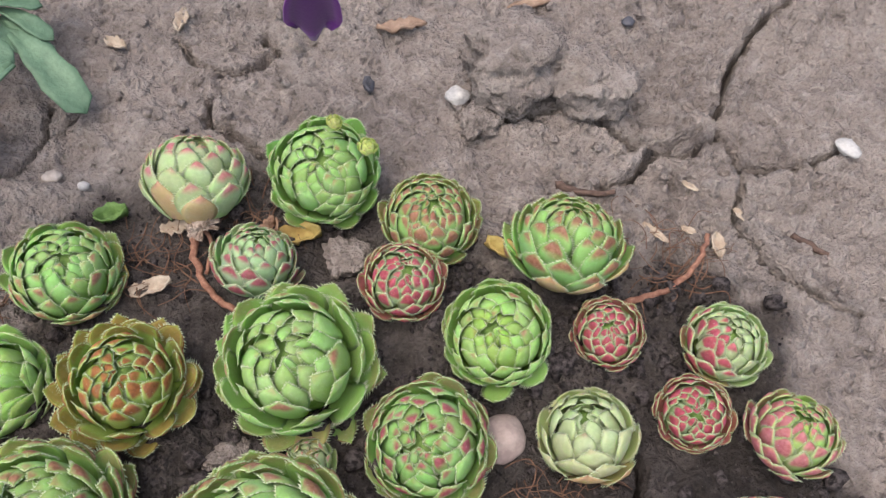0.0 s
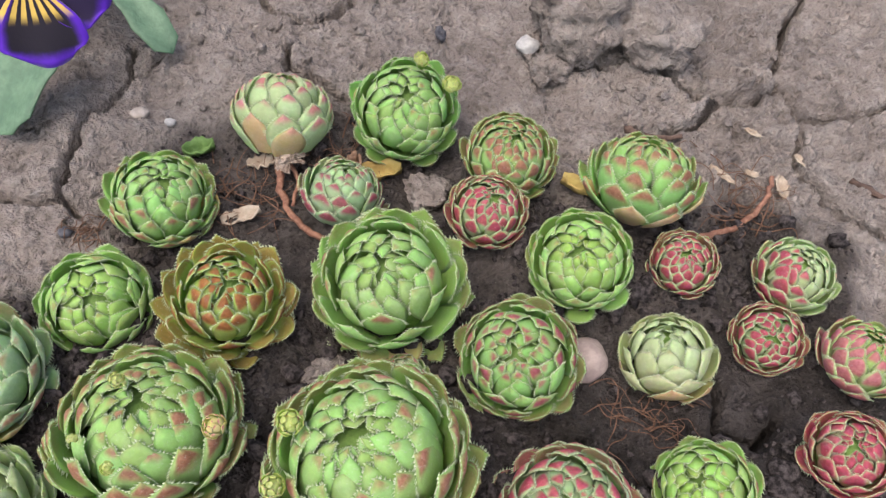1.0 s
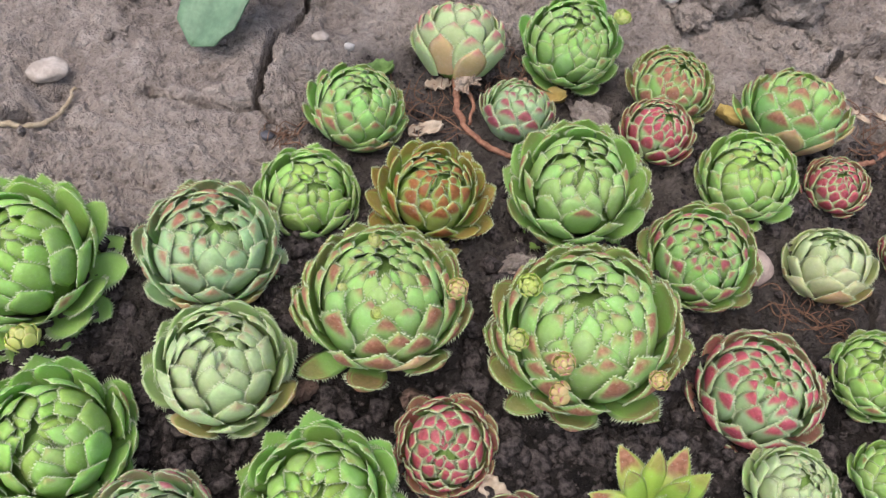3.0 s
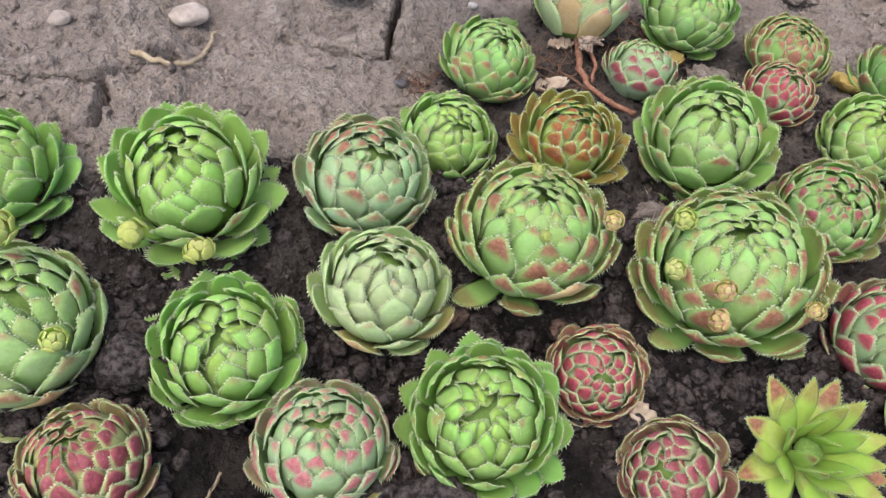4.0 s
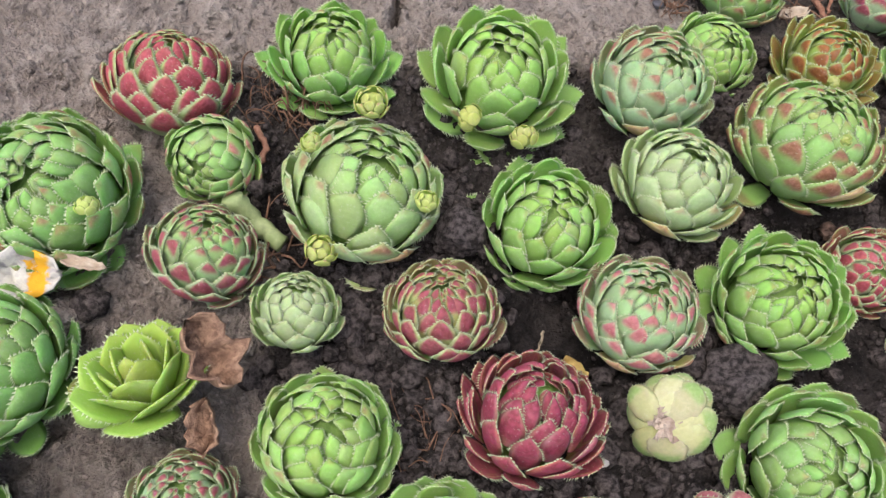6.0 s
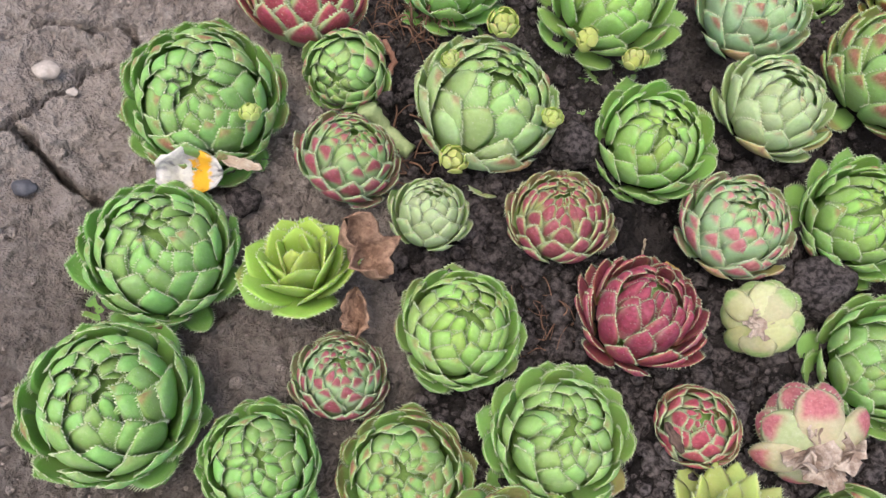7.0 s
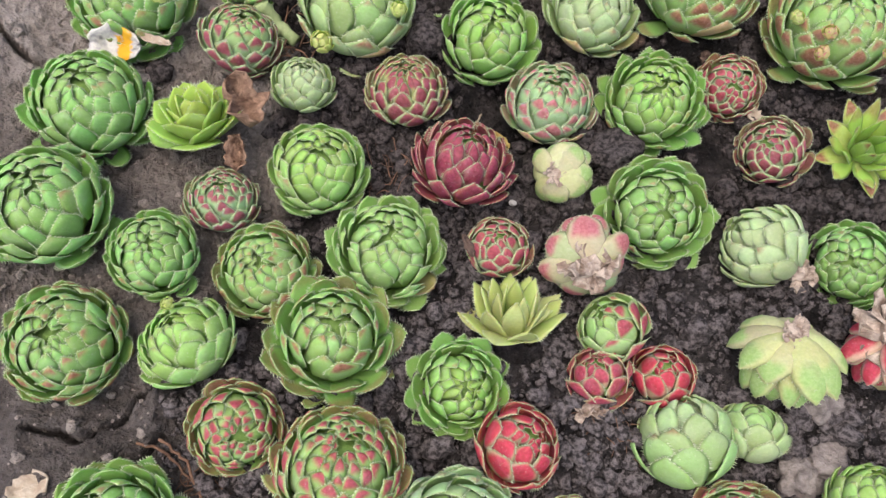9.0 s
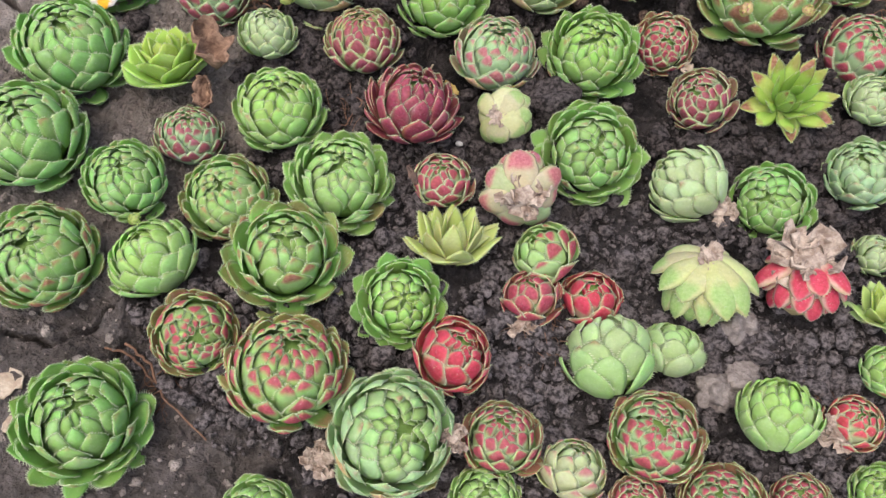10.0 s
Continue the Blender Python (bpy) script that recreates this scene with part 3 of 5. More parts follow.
def rosette(x, y, radius, axis, n=46, opened=0.0, inner="mid", outer="mid", a0=0.0, a1=0.1, tip="brown", side=None, seed=0,
            theta=85.0, wide=1.0, kind="", tall=0.92, skirt=0, dried=0, note=""):
    """A houseleek: fleshy leaves in a spiral on a globe; opened bends the outer leaves away. side: degrees and strength of a flush of colour; dried: how many of the lowest leaves have withered to tan."""
    rng = np.random.default_rng(1000 + seed)
    radius *= 0.85
    if not kind:
        n = round(0.98 * n)
    star = kind in ("narrow", "flat")
    up = Vector(axis).normalized()
    turn = up.to_track_quat("Z", "Y").to_matrix()
    low = ground_at(x, y)
    words = "small" if radius < 0.0125 else "large" if radius > 0.0205 else ""
    colour = SAY[outer] if max(a0, a1) < 0.6 else SAY_TIP[tip]
    ending = note or ("leaf tips " + SAY_TIP[tip] if 0.25 < max(a0, a1) < 0.6 else "partly opened leaves" if opened > 0.3 else "tightly closed toothed leaves")
    label = " ".join(f"{words} {colour} houseleek rosette, {ending}".split())
    SPOTS.append((x, y, 0.8 * radius))
    root = empty("houseleek_rosette", (x, y, low), label, "succulent plant", "houseleeks in the bed")
    centre = Vector((0, 0, 0.55 * radius))
    hub = 0.22 if star else 0.745
    core = part("stem", CORE, root)
    core.matrix_basis = Matrix.LocRotScale(centre - up * 0.06 * radius, turn.to_quaternion(), (radius * hub, radius * hub, radius * hub * tall))
    spin = rng.random() * 6.28
    few = n <= 31
    n += 0 if star else 5 if few else 14
    total = n + skirt
    for k in range(total):
        f = min(1.0, (k + 0.5) / n)
        phi = spin + k * GOLDEN + rng.normal(0, 0.09)
        th = 6 + (theta - 6) * f ** 1.1 + rng.normal(0, 1.8)
        rim = max(0.0, (f - 0.74) / 0.26)
        open_angle = 2.0 + 2.0 * min(1.0, 2.2 * f) + 1 * rim ** 1.3 + 22 * opened * f ** 1.1 + rng.normal(0, 0.8 + 1.8 * f + 1.5 * rim)
        if k >= n:
            th, open_angle = theta + 10, 10 + 12 * rng.random()
        short = 0.78 if k >= n else 1.0
        width = short * radius * (0.14 + 0.52 * f ** 0.6) * (1 - 0.16 * rim) * wide * (76 / n) ** 0.5 * (1 + rng.normal(0, 0.08))
        if not star:
            # a scale of the globe, hinged at its base
            span = min(SPANS, key=lambda v: abs(v - ((44 if few else 36) + (26 if few else 24) * f ** 0.7)))
            r = radius * (0.77 + 0.08 * f ** 0.8) * (1 + rng.normal(0, 0.010))
            foot = Vector((r * math.sin(radians(th + span)), 0, r * math.cos(radians(th + span)) * tall))
            m = Matrix.Diagonal((1, 1, tall, 1)) @ Matrix.Rotation(radians(th), 4, "Y") @ Matrix.Rotation(rng.normal(0, 0.05), 4, "Z") @ Matrix.Diagonal((r, width, r, 1))
            m = Matrix.Translation(foot) @ Matrix.Rotation(radians(open_angle), 4, "Y") @ Matrix.Translation(-foot) @ m
            m = Matrix.Rotation(phi, 4, "Z") @ m
            bend = min(FLARES, key=lambda v: abs(v - ((0.03 if few else 0.12) * max(0.0, (f - 0.45) / 0.55) + 0.28 * opened * f + rng.normal(0, 0.025))))
            leaf = part("leaf", SCALES[span, bend][k % 4], root)
            leaf.matrix_basis = Matrix.Translation(centre) @ turn.to_4x4() @ m
        else:
            # a leaf bent away, on its chord
            tb = 155
            th = 3 + (theta - 3) * f ** 0.85 + rng.normal(0, 4)
            rt, rb = radius * ((0.92 if kind == "narrow" else 0.70) + 0.34 * f), radius * 0.42
            out = Vector((math.cos(phi), math.sin(phi), 0))
            across = Vector((0, 0, 1)).cross(out)
            base, end = (out * (r * math.sin(radians(d))) + Vector((0, 0, r * math.cos(radians(d)) * tall)) for r, d in ((rb, tb), (rt, th)))
            chord = end - base
            normal = across.cross(chord).normalized()
            if normal.dot(out) + normal.z * 0.6 < 0:
                normal = -normal
            length = chord.length
            width = radius * (0.29 + 0.42 * f ** 0.8) * wide * (62 / n) ** 0.5 * (1 + rng.normal(0, 0.05))
            m = Matrix((chord.cross(normal).normalized(), chord.normalized(), normal)).transposed()
            m = turn @ Matrix.Rotation(rng.normal(0, 0.07), 3, chord.normalized()) @ m
            leaf = part("leaf", LEAVES[kind][k % 3], root)
            leaf.matrix_basis = Matrix.Translation(centre + turn @ base) @ m.to_4x4() @ Matrix.Diagonal((width, length, 0.55 * length + 0.45 * width, 1))
        c0, c1 = TONES[inner], TONES[outer]
        if min(a0, a1) >= 0.8:
            # leaves flushed with colour all over
            c0 = c1 = [0.5 * c1[i] + 0.5 * (0.48, 0.09, 0.125)[i] for i in range(3)]
        if inner in ("mid", "green", "blue"):
            c0 = [0.6 * c0[i] + 0.4 * TONES["lime"][i] for i in range(3)]
        tone = [c0[i] * (1 - f) + c1[i] * f for i in range(3)]
        blush = a0 + (a1 - a0) * f ** 0.9 + rng.normal(0, 0.08)
        facing = turn @ Vector((math.cos(phi), math.sin(phi), 0))
        if side is not None:
            blush += side[1] * max(0.0, facing.x * math.cos(radians(side[0])) + facing.y * math.sin(radians(side[0]))) ** 1.2
        if dried and f > 0.86 and facing.y < -0.3:
            tone, blush, dried = (0.56, 0.42, 0.22), 0.15, dried - 1
        leaf.color = (*tone, min(1.0, max(0.0, blush)))
        slot = leaf.material_slots[0]
        slot.link, slot.material = "OBJECT", LEAF[tip]
    if not star:
        # the young heart, a few tiny leaves closed over the growing point
        size = 0.50 * radius
        place = Matrix.Translation(centre + up * (0.50 * radius * tall)) @ turn.to_4x4() @ Matrix.Diagonal((size, size, size * 0.74, 1))
        for k in range(16):
            f = (k + 0.5) / 16
            m = Matrix.Rotation(spin + k * GOLDEN + rng.normal(0, 0.12), 4, "Z") @ Matrix.Rotation(radians(2 + 70 * f ** 0.8 + rng.normal(0, 3)), 4, "Y")
            leaf = part("leaf", SCALES[58 if f > 0.35 else 46, 0.0][k % 4], root)
            leaf.matrix_basis = place @ m @ Matrix.Diagonal((0.72 + 0.16 * f, 0.52 + 0.5 * f, 0.72 + 0.16 * f, 1))
            leaf.color = (*c0, min(1.0, max(0.0, a0)))
            slot = leaf.material_slots[0]
            slot.link, slot.material = "OBJECT", LEAF[tip]
    return root


def globe_bud(root, x, y, z, r, seed=0, dry=False):
    """A young offset: a tight ball of scales, part of the rosette at root."""
    rng = np.random.default_rng(seed)
    words = "dried yellow offset bud" if dry else "yellow-green offset bud"
    ob = tagged(part("offset_bud", BUDS[seed % 3], root), words, kind="stuff")
    away = Vector((x, y, z)) - root.location
    away.z = max(0.5 * r, away.z - 0.001)
    away.x, away.y = away.x * 0.95, away.y * 0.95
    ob.matrix_basis = Matrix.LocRotScale(away, Euler((rng.normal(0, 0.4) + 0.3, rng.normal(0, 0.4), rng.random() * 6)), (r * 0.85,) * 3)
    ob.color = (0.62, 0.52, 0.20, 0.30) if dry else (0.50, 0.60, 0.17, 0.12)
    return ob


def husk(root, x, y, z, r, seed, name="withered_root", material=HUSK, flat=0.6, label="dry papery root end"):
    """A crumpled tuft of dead leaf bases, part of a rosette."""
    rng = np.random.default_rng(seed)
    verts, faces = [], []
    for k in range(30):
        phi, lift = rng.random() * 6.28, rng.random()
        d = Vector((math.cos(phi), math.sin(phi), 0.9 * lift - 0.1)).normalized()
        across = d.cross(Vector((0.1, 0.2, 1))).normalized()
        nrm = across.cross(d)
        first = len(verts)
        ln, wd = r * (0.45 + 0.55 * rng.random()), r * (0.10 + 0.16 * rng.random())
        for i in range(5):
            s = i / 4
            for j in range(4):
                c = j / 1.5 - 1
                w = wd * (0.5 + 0.8 * s - 0.9 * max(0, s - 0.6))
                curl = r * 0.28 * (s * s) * (1 if lift > 0.5 else -0.4) + 0.10 * r * rng.normal()
                p = d * (ln * s) + across * (w * c) + nrm * (curl + 0.2 * wd * c * c)
                verts.append((p.x, p.y, p.z * flat))
        for i in range(4):
            for j in range(3):
                q = first + i * 4 + j
                faces.append((q, q + 1, q + 5, q + 4))
    core_v, core_f = lump(seed, BALL2, 0.3, 2.2, 0.15)
    first = len(verts)
    verts.extend([(p[0] * r * 0.42, p[1] * r * 0.42, p[2] * r * 0.35) for p in core_v])
    faces.extend([tuple(first + i for i in f) for f in core_f])
    ob = part(name, mesh(name, verts, faces, (material,), False), root, label)
    ob.location = Vector((x, y, z)) - root.location
    thick = ob.modifiers.new("thickness", "SOLIDIFY")
    thick.thickness = r * 0.05
    return tagged(ob, label, kind="stuff")


def plump_mesh(seed, bend, slim):
    """A swollen leaf seen from its back, from (0,0,0) to (0,1,0), unit wide, swelling to +z."""
    rng = np.random.default_rng(seed)
    s = np.linspace(0, 1, 11)
    shape = [0.40, 0.66, 0.92, 1.0, 0.70, 0.30, 0.0] if slim else [0.48, 0.80, 1.0, 0.98, 0.76, 0.40, 0.0]
    wide = np.interp(s, [0, 0.15, 0.4, 0.6, 0.8, 0.93, 1.0], shape)
    ang = (s - 0.5) * bend
    rad = 1.0 / (2 * math.sin(bend / 2))
    py, pz = rad * np.sin(ang) + 0.5, rad * (np.cos(ang) - math.cos(bend / 2))
    verts, faces, uvs = [], [], []
    ring = 12
    for i in range(len(s)):
        for k in range(ring):
            t = 2 * math.pi * k / ring
            c = math.cos(t)
            top = (0.23 if math.sin(t) > 0 else 0.08) * math.sin(t) * wide[i] ** 0.7
            verts.append((0.5 * wide[i] * c + 0.015 * rng.normal(), py[i], pz[i] + top))
            uvs.append((c / 2 + 0.5, s[i]))
    for i in range(len(s) - 1):
        for k in range(ring):
            j = (k + 1) % ring
            faces.append((i * ring + k, i * ring + j, (i + 1) * ring + j, (i + 1) * ring + k))
    slots = [0] * len(faces)
    for side in (0, ring // 2):
        edge = np.array([verts[i * ring + side] for i in range(len(s))])
        out = 1 if side == 0 else -1
        for q in np.linspace(0.5, 0.97, 10):
            a, b = (np.array([np.interp(q + d, s, edge[:, k]) for k in range(3)]) for d in (-0.008, 0.008))
            first = len(verts)
            verts.extend([a, b, (a + b) / 2 + np.array([0, 0, 0.012]), (a + b) / 2 + np.array([0.05 * out, 0.03, 0.03])])
            uvs.extend([(0.5, 0.5)] * 4)
            faces.extend([(first, first + 1, first + 3), (first + 1, first + 2, first + 3), (first + 2, first, first + 3)])
            slots.extend([1] * 3)
    return mesh("leaf", verts, faces, (LEAF["brown"], CILIA), True, uvs, slots)


PLUMP = [plump_mesh(70 + k, 1.05, False) for k in range(3)]
SLIM = [plump_mesh(80 + k, 0.9, True) for k in range(3)]
SCAR = plain_material("leaf_scar", (0.60, 0.52, 0.26), (0.44, 0.33, 0.17), 300, 0.7, 0.5)
SCAR_CORE = mesh("stem", *lump(5, BALL2, 0.08), (SCAR,))


def upturned(x, y, radius, axis, n=9, inner="cream", outer="cream", a0=0.0, a1=0.0, tip="pink", side=None, seed=0, slim=False, wide=1.0,
             reach=(76, 100, 124), root=0.3, root_label="dry papery root end", note=""):
    """A rosette lying root end up: swollen leaves droop from the scar in rings."""
    rng = np.random.default_rng(3000 + seed)
    radius *= 0.93
    up = Vector(axis).normalized()
    turn = up.to_track_quat("Z", "Y").to_matrix()
    low = ground_at(x, y)
    label = f"{SAY[outer] if max(a0, a1) < 0.6 or tip == 'fresh' else SAY_TIP[tip]} houseleek rosette, {note}"
    SPOTS.append((x, y, 0.8 * radius))
    plant = empty("houseleek_rosette", (x, y, low), label, "succulent plant", "houseleeks in the bed")
    centre = Vector((0, 0, 0.60 * radius))
    core = part("stem", SCAR_CORE, plant)
    core.matrix_basis = Matrix.LocRotScale(centre, turn.to_quaternion(), (radius * 0.66, radius * 0.66, radius * 0.70))
    for ring, end_angle in enumerate(reach):
        for k in range(n):
            phi = 2 * math.pi * (k + 0.5 * ring + 0.16 * rng.normal()) / n
            out = Vector((math.cos(phi), math.sin(phi), 0))
            r = radius * (0.93 - 0.10 * ring)

            def at(rr, degrees):
                return out * (rr * math.sin(radians(degrees))) + Vector((0, 0, rr * math.cos(radians(degrees))))

            base, end = at(r * 0.74, 12 + 22 * ring), at(r * (1.10 + 0.07 * rng.normal()), end_angle + 6 * rng.normal())
            chord = end - base
            across = Vector((0, 0, 1)).cross(out)
            normal = across.cross(chord).normalized()
            if normal.dot(out) + 0.6 * normal.z < 0:
                normal = -normal
            m = turn @ Matrix((chord.cross(normal).normalized(), chord.normalized(), normal)).transposed()
            width = 2 * math.pi * r / n * (0.86 if slim else 0.98) * wide * (1 + 0.08 * rng.normal())
            leaf = part("leaf", (SLIM if slim else PLUMP)[k % 3], plant)
            leaf.matrix_basis = Matrix.Translation(centre + turn @ base) @ m.to_4x4() @ Matrix.Diagonal((width, chord.length, 0.6 * chord.length, 1))
            mixed = rng.random() * 0.7 + 0.15 * ring
            tone = [TONES[inner][i] * (1 - mixed) + TONES[outer][i] * mixed for i in range(3)]
            blush = a0 + (a1 - a0) * rng.random()
            if side is not None:
                facing = turn @ out
                blush += side[1] * max(0.0, facing.x * math.cos(radians(side[0])) + facing.y * math.sin(radians(side[0])))
            leaf.color = (*tone, min(1.0, max(0.0, blush)))
            slot = leaf.material_slots[0]
            slot.link, slot.material = "OBJECT", LEAF[tip]
    p = Vector((x, y, low)) + centre + up * radius * 0.68
    husk(plant, p.x, p.y, p.z, radius * root, 40 + seed, label=root_label)
    return plant


# the plants of the bed: place, radius and axis of each
plant_a1 = rosette(0.0287, 0.089, 0.0174, (0.12, 0.6, 0.79), n=34, inner="pale", outer="pale", a0=0.25, a1=0.25, tip="pink", opened=0.06, tall=1.05, note="narrow upright leaves with pink tips", dried=2, seed=0)
plant_a2 = rosette(0.0677, 0.0898, 0.0191, (-0.04, -0.33, 0.9), n=56, inner="mid", outer="green", a0=0.0, a1=0.1, seed=1)
rosette(0.0981, 0.0691, 0.0163, (0.04, -0.06, 0.98), n=62, inner="mid", outer="mid", a0=0.35, a1=0.6, tip="brown", note="red-flushed outer leaves", seed=2)
rosette(0.1369, 0.0558, 0.019, (0.12, 0.42, 0.9), n=46, inner="mid", outer="green", a0=0.25, a1=0.4, tip="brown", opened=0.2, dried=3, seed=3)
rosette(-0.0062, 0.0606, 0.0172, (0.23, -0.05, 0.94), n=50, inner="green", outer="mid", a0=0.0, a1=0.34, tip="brown", dried=1, seed=4)
rosette(0.0463, 0.0613, 0.0143, (0.2, 0.35, 0.91), n=40, inner="blue", outer="blue", a0=0.1, a1=0.55, tip="plum", seed=5)
rosette(0.089, 0.0488, 0.0132, (0.04, -0.08, 0.98), n=46, inner="blue", outer="pale", a0=0.5, a1=0.86, tip="crimson", note="white-toothed with crimson patches", seed=6)
rosette(0.1134, 0.0297, 0.0168, (-0.25, -0.18, 0.95), n=50, inner="lime", outer="mid", a0=0.0, a1=0.12, seed=7)
rosette(0.0587, 0.0266, 0.0217, (-0.12, -0.15, 0.98), n=44, inner="mid", outer="mid", a0=0.0, a1=0.26, skirt=4, opened=0.3, dried=1, seed=8)
rosette(0.1449, 0.0296, 0.0113, (-0.2, -0.09, 0.94), n=42, inner="pale", outer="pale", a0=0.65, a1=0.9, tip="crimson", note="crimson patches on pale leaves", seed=9)
rosette(0.1775, 0.0241, 0.0135, (-0.01, -0.02, 0.99), n=34, inner="pale", outer="pale", a0=0.0, a1=0.08, tip="crimson", side=(180, 0.75), note="pink flush on one flank", dried=1, seed=10)
rosette(0.0151, 0.0244, 0.0171, (0.11, -0.09, 0.97), n=46, inner="lime", outer="olive", a0=0.5, a1=0.55, tip="rust", opened=0.5, note="bronze-brown loosely opened leaves", seed=11)
rosette(-0.0207, 0.0278, 0.0166, (0.14, -0.3, 0.9), n=40, inner="lime", outer="mid", skirt=3, seed=12)
rosette(0.0919, 0.0025, 0.0181, (-0.24, -0.27, 0.93), n=50, inner="green", outer="mid", a0=0.18, a1=0.42, tip="plum", seed=13)
rosette(0.1344, 0.0018, 0.0147, (-0.2, 0.3, 0.93), n=28, inner="pale", outer="cream", a0=0.0, a1=0.05, opened=0.12, note="few thick yellowing leaves", dried=3, seed=14)
rosette(0.1644, 0.0057, 0.0115, (-0.24, -0.29, 0.87), n=46, inner="blue", outer="pale", a0=0.62, a1=0.92, tip="crimson", note="white-toothed with crimson patches", seed=15)
rosette(0.1879, -0.0032, 0.0138, (0.03, 0.23, 0.97), n=44, inner="lime", outer="pale", a0=0.2, a1=0.6, tip="pink", side=(180, 0.6), note="rose flush on one flank", seed=16)
rosette(0.0614, 0.0018, 0.0074, (0.06, 0.23, 0.99), n=20, inner="pale", outer="pale", a0=0.2, a1=0.3, tip="pink", seed=17)
plant_a19 = rosette(-0.0008, -0.0128, 0.025, (0.03, 0.19, 0.98), n=66, inner="mid", outer="mid", a0=0.05, a1=0.52, tall=0.84, tip="brown", skirt=3, dried=1, seed=18)
plant_a20 = rosette(0.0513, -0.024, 0.0275, (-0.17, 0.07, 0.98), n=68, inner="mid", outer="mid", a0=0.0, a1=0.5, tall=0.84, tip="brown", skirt=5, note="yellow offset buds among its leaves", seed=19)
rosette(-0.0456, 0.0047, 0.0203, (0.21, -0.1, 0.97), n=42, inner="blue", outer="blue", a0=0.12, a1=0.25, tip="brown", opened=0.06, side=(120, 0.3), dried=2, seed=20)
rosette(-0.0407, -0.029, 0.019, (0.1, 0.09, 0.99), n=38, inner="pale", outer="pale", a0=0.0, a1=0.08, opened=0.1, dried=2, seed=21)
rosette(-0.0167, -0.0629, 0.0198, (-0.1, -0.18, 0.98), n=60, inner="lime", outer="green", a0=0.0, a1=0.12, opened=0.35, seed=22)
rosette(0.0139, -0.0489, 0.0141, (-0.14, -0.4, 0.85), n=48, inner="pale", outer="pale", a0=0.6, a1=0.8, tip="crimson", note="red leaves with pale toothed margins", opened=0.0, seed=23)
rosette(0.0986, -0.0381, 0.0196, (-0.11, -0.02, 0.98), n=50, inner="blue", outer="blue", a0=0.25, a1=0.74, tip="crimson", note="plum-red lower leaves", seed=24)
rosette(0.133, -0.0358, 0.0144, (-0.41, 0.06, 0.84), n=40, inner="lime", outer="mid", a0=0.0, a1=0.25, tip="brown", seed=25)
plant_b7 = rosette(-0.0924, 0.0016, 0.0221, (-0.03, -0.12, 0.99), n=42, inner="lime", outer="mid", a0=0.0, a1=0.0, opened=0.55, skirt=9, note="wide open skirt of leaves, two buds", seed=26)
rosette(-0.0785, -0.0449, 0.0196, (0.01, -0.13, 0.97), n=44, inner="lime", outer="green", a0=0.0, a1=0.06, opened=0.3, seed=27)
rosette(0.0614, -0.0719, 0.0188, (-0.1, -0.28, 0.95), n=26, inner="lime", outer="chartreuse", a0=0.1, a1=0.5, tip="brown", kind="narrow", wide=0.5, theta=96, note="open star of pointed leaves", seed=28)
rosette(0.0283, -0.0755, 0.0146, (-0.6, -0.1, 0.75), n=36, inner="pale", outer="pale", a0=0.6, a1=0.8, tip="plum", side=(230, 0.3), note="dusky red leaves, lying aslant", seed=29)
rosette(0.1721, -0.0299, 0.0124, (-0.29, 0.01, 0.92), n=40, inner="pale", outer="pale", a0=0.8, a1=0.95, tip="crimson", seed=30)
rosette(-0.1857, -0.0091, 0.0204, (0.1, 0.45, 0.89), n=44, inner="mid", outer="pale", a0=0.7, a1=0.95, tip="crimson", opened=0.0, note="red outer leaves, green heart", seed=31)
rosette(-0.1416, 0.0039, 0.0181, (0.1, -0.03, 0.99), n=44, inner="lime", outer="green", a0=0.0, a1=0.05, opened=0.45, skirt=5, seed=32)
rosette(-0.1701, -0.0309, 0.0147, (-0.23, -0.66, 0.58), n=36, inner="mid", outer="mid", a0=0.0, a1=0.26, tip="pink", seed=33)
plant_d4 = rosette(-0.1287, -0.0403, 0.0245, (0.23, 0.08, 0.95), n=38, inner="mid", outer="pale", a0=0.0, a1=0.24, tip="brown", skirt=2, note="broad scale-like leaves with offset buds", dried=1, seed=34)
rosette(-0.1666, -0.0629, 0.016, (0.23, 0.24, 0.94), n=46, inner="mid", outer="blue", a0=0.2, a1=0.65, tip="plum", seed=35)
rosette(-0.1425, -0.0755, 0.0128, (0.03, 0.31, 0.95), n=34, inner="pale", outer="pale", a0=0.0, a1=0.02, seed=36)
rosette(-0.1059, -0.073, 0.0164, (-0.11, 0.2, 0.99), n=52, inner="olive", outer="pale", a0=0.3, a1=0.72, tip="plum", note="wine-red pointed leaves", side=(270, 0.3), seed=37)
rosette(-0.0543, -0.0693, 0.0185, (-0.02, 0.11, 1.0), n=50, inner="blue", outer="blue", a0=0.2, a1=0.5, tip="pink", note="pink-edged bluish leaves", dried=2, seed=38)
rosette(-0.0837, -0.0991, 0.0171, (0.08, 0.36, 0.93), n=50, inner="wine", outer="wine", a0=0.9, a1=1.0, tip="plum", opened=0.45, note="dark wine-red leaves", tall=1.08, seed=39)
upturned(-0.0477, -0.0947, 0.0127, (-0.5, -0.53, 0.68), n=8, inner="cream", outer="yellow", a0=0.2, a1=0.6, tip="fresh", root=0.46, root_label="dry leaf scars", note="lying upside down, dry root end up", seed=40)
rosette(-0.1321, -0.107, 0.0184, (0.05, 0.05, 1.0), n=44, inner="lime", outer="mid", a0=0.0, a1=0.08, skirt=2, seed=41)
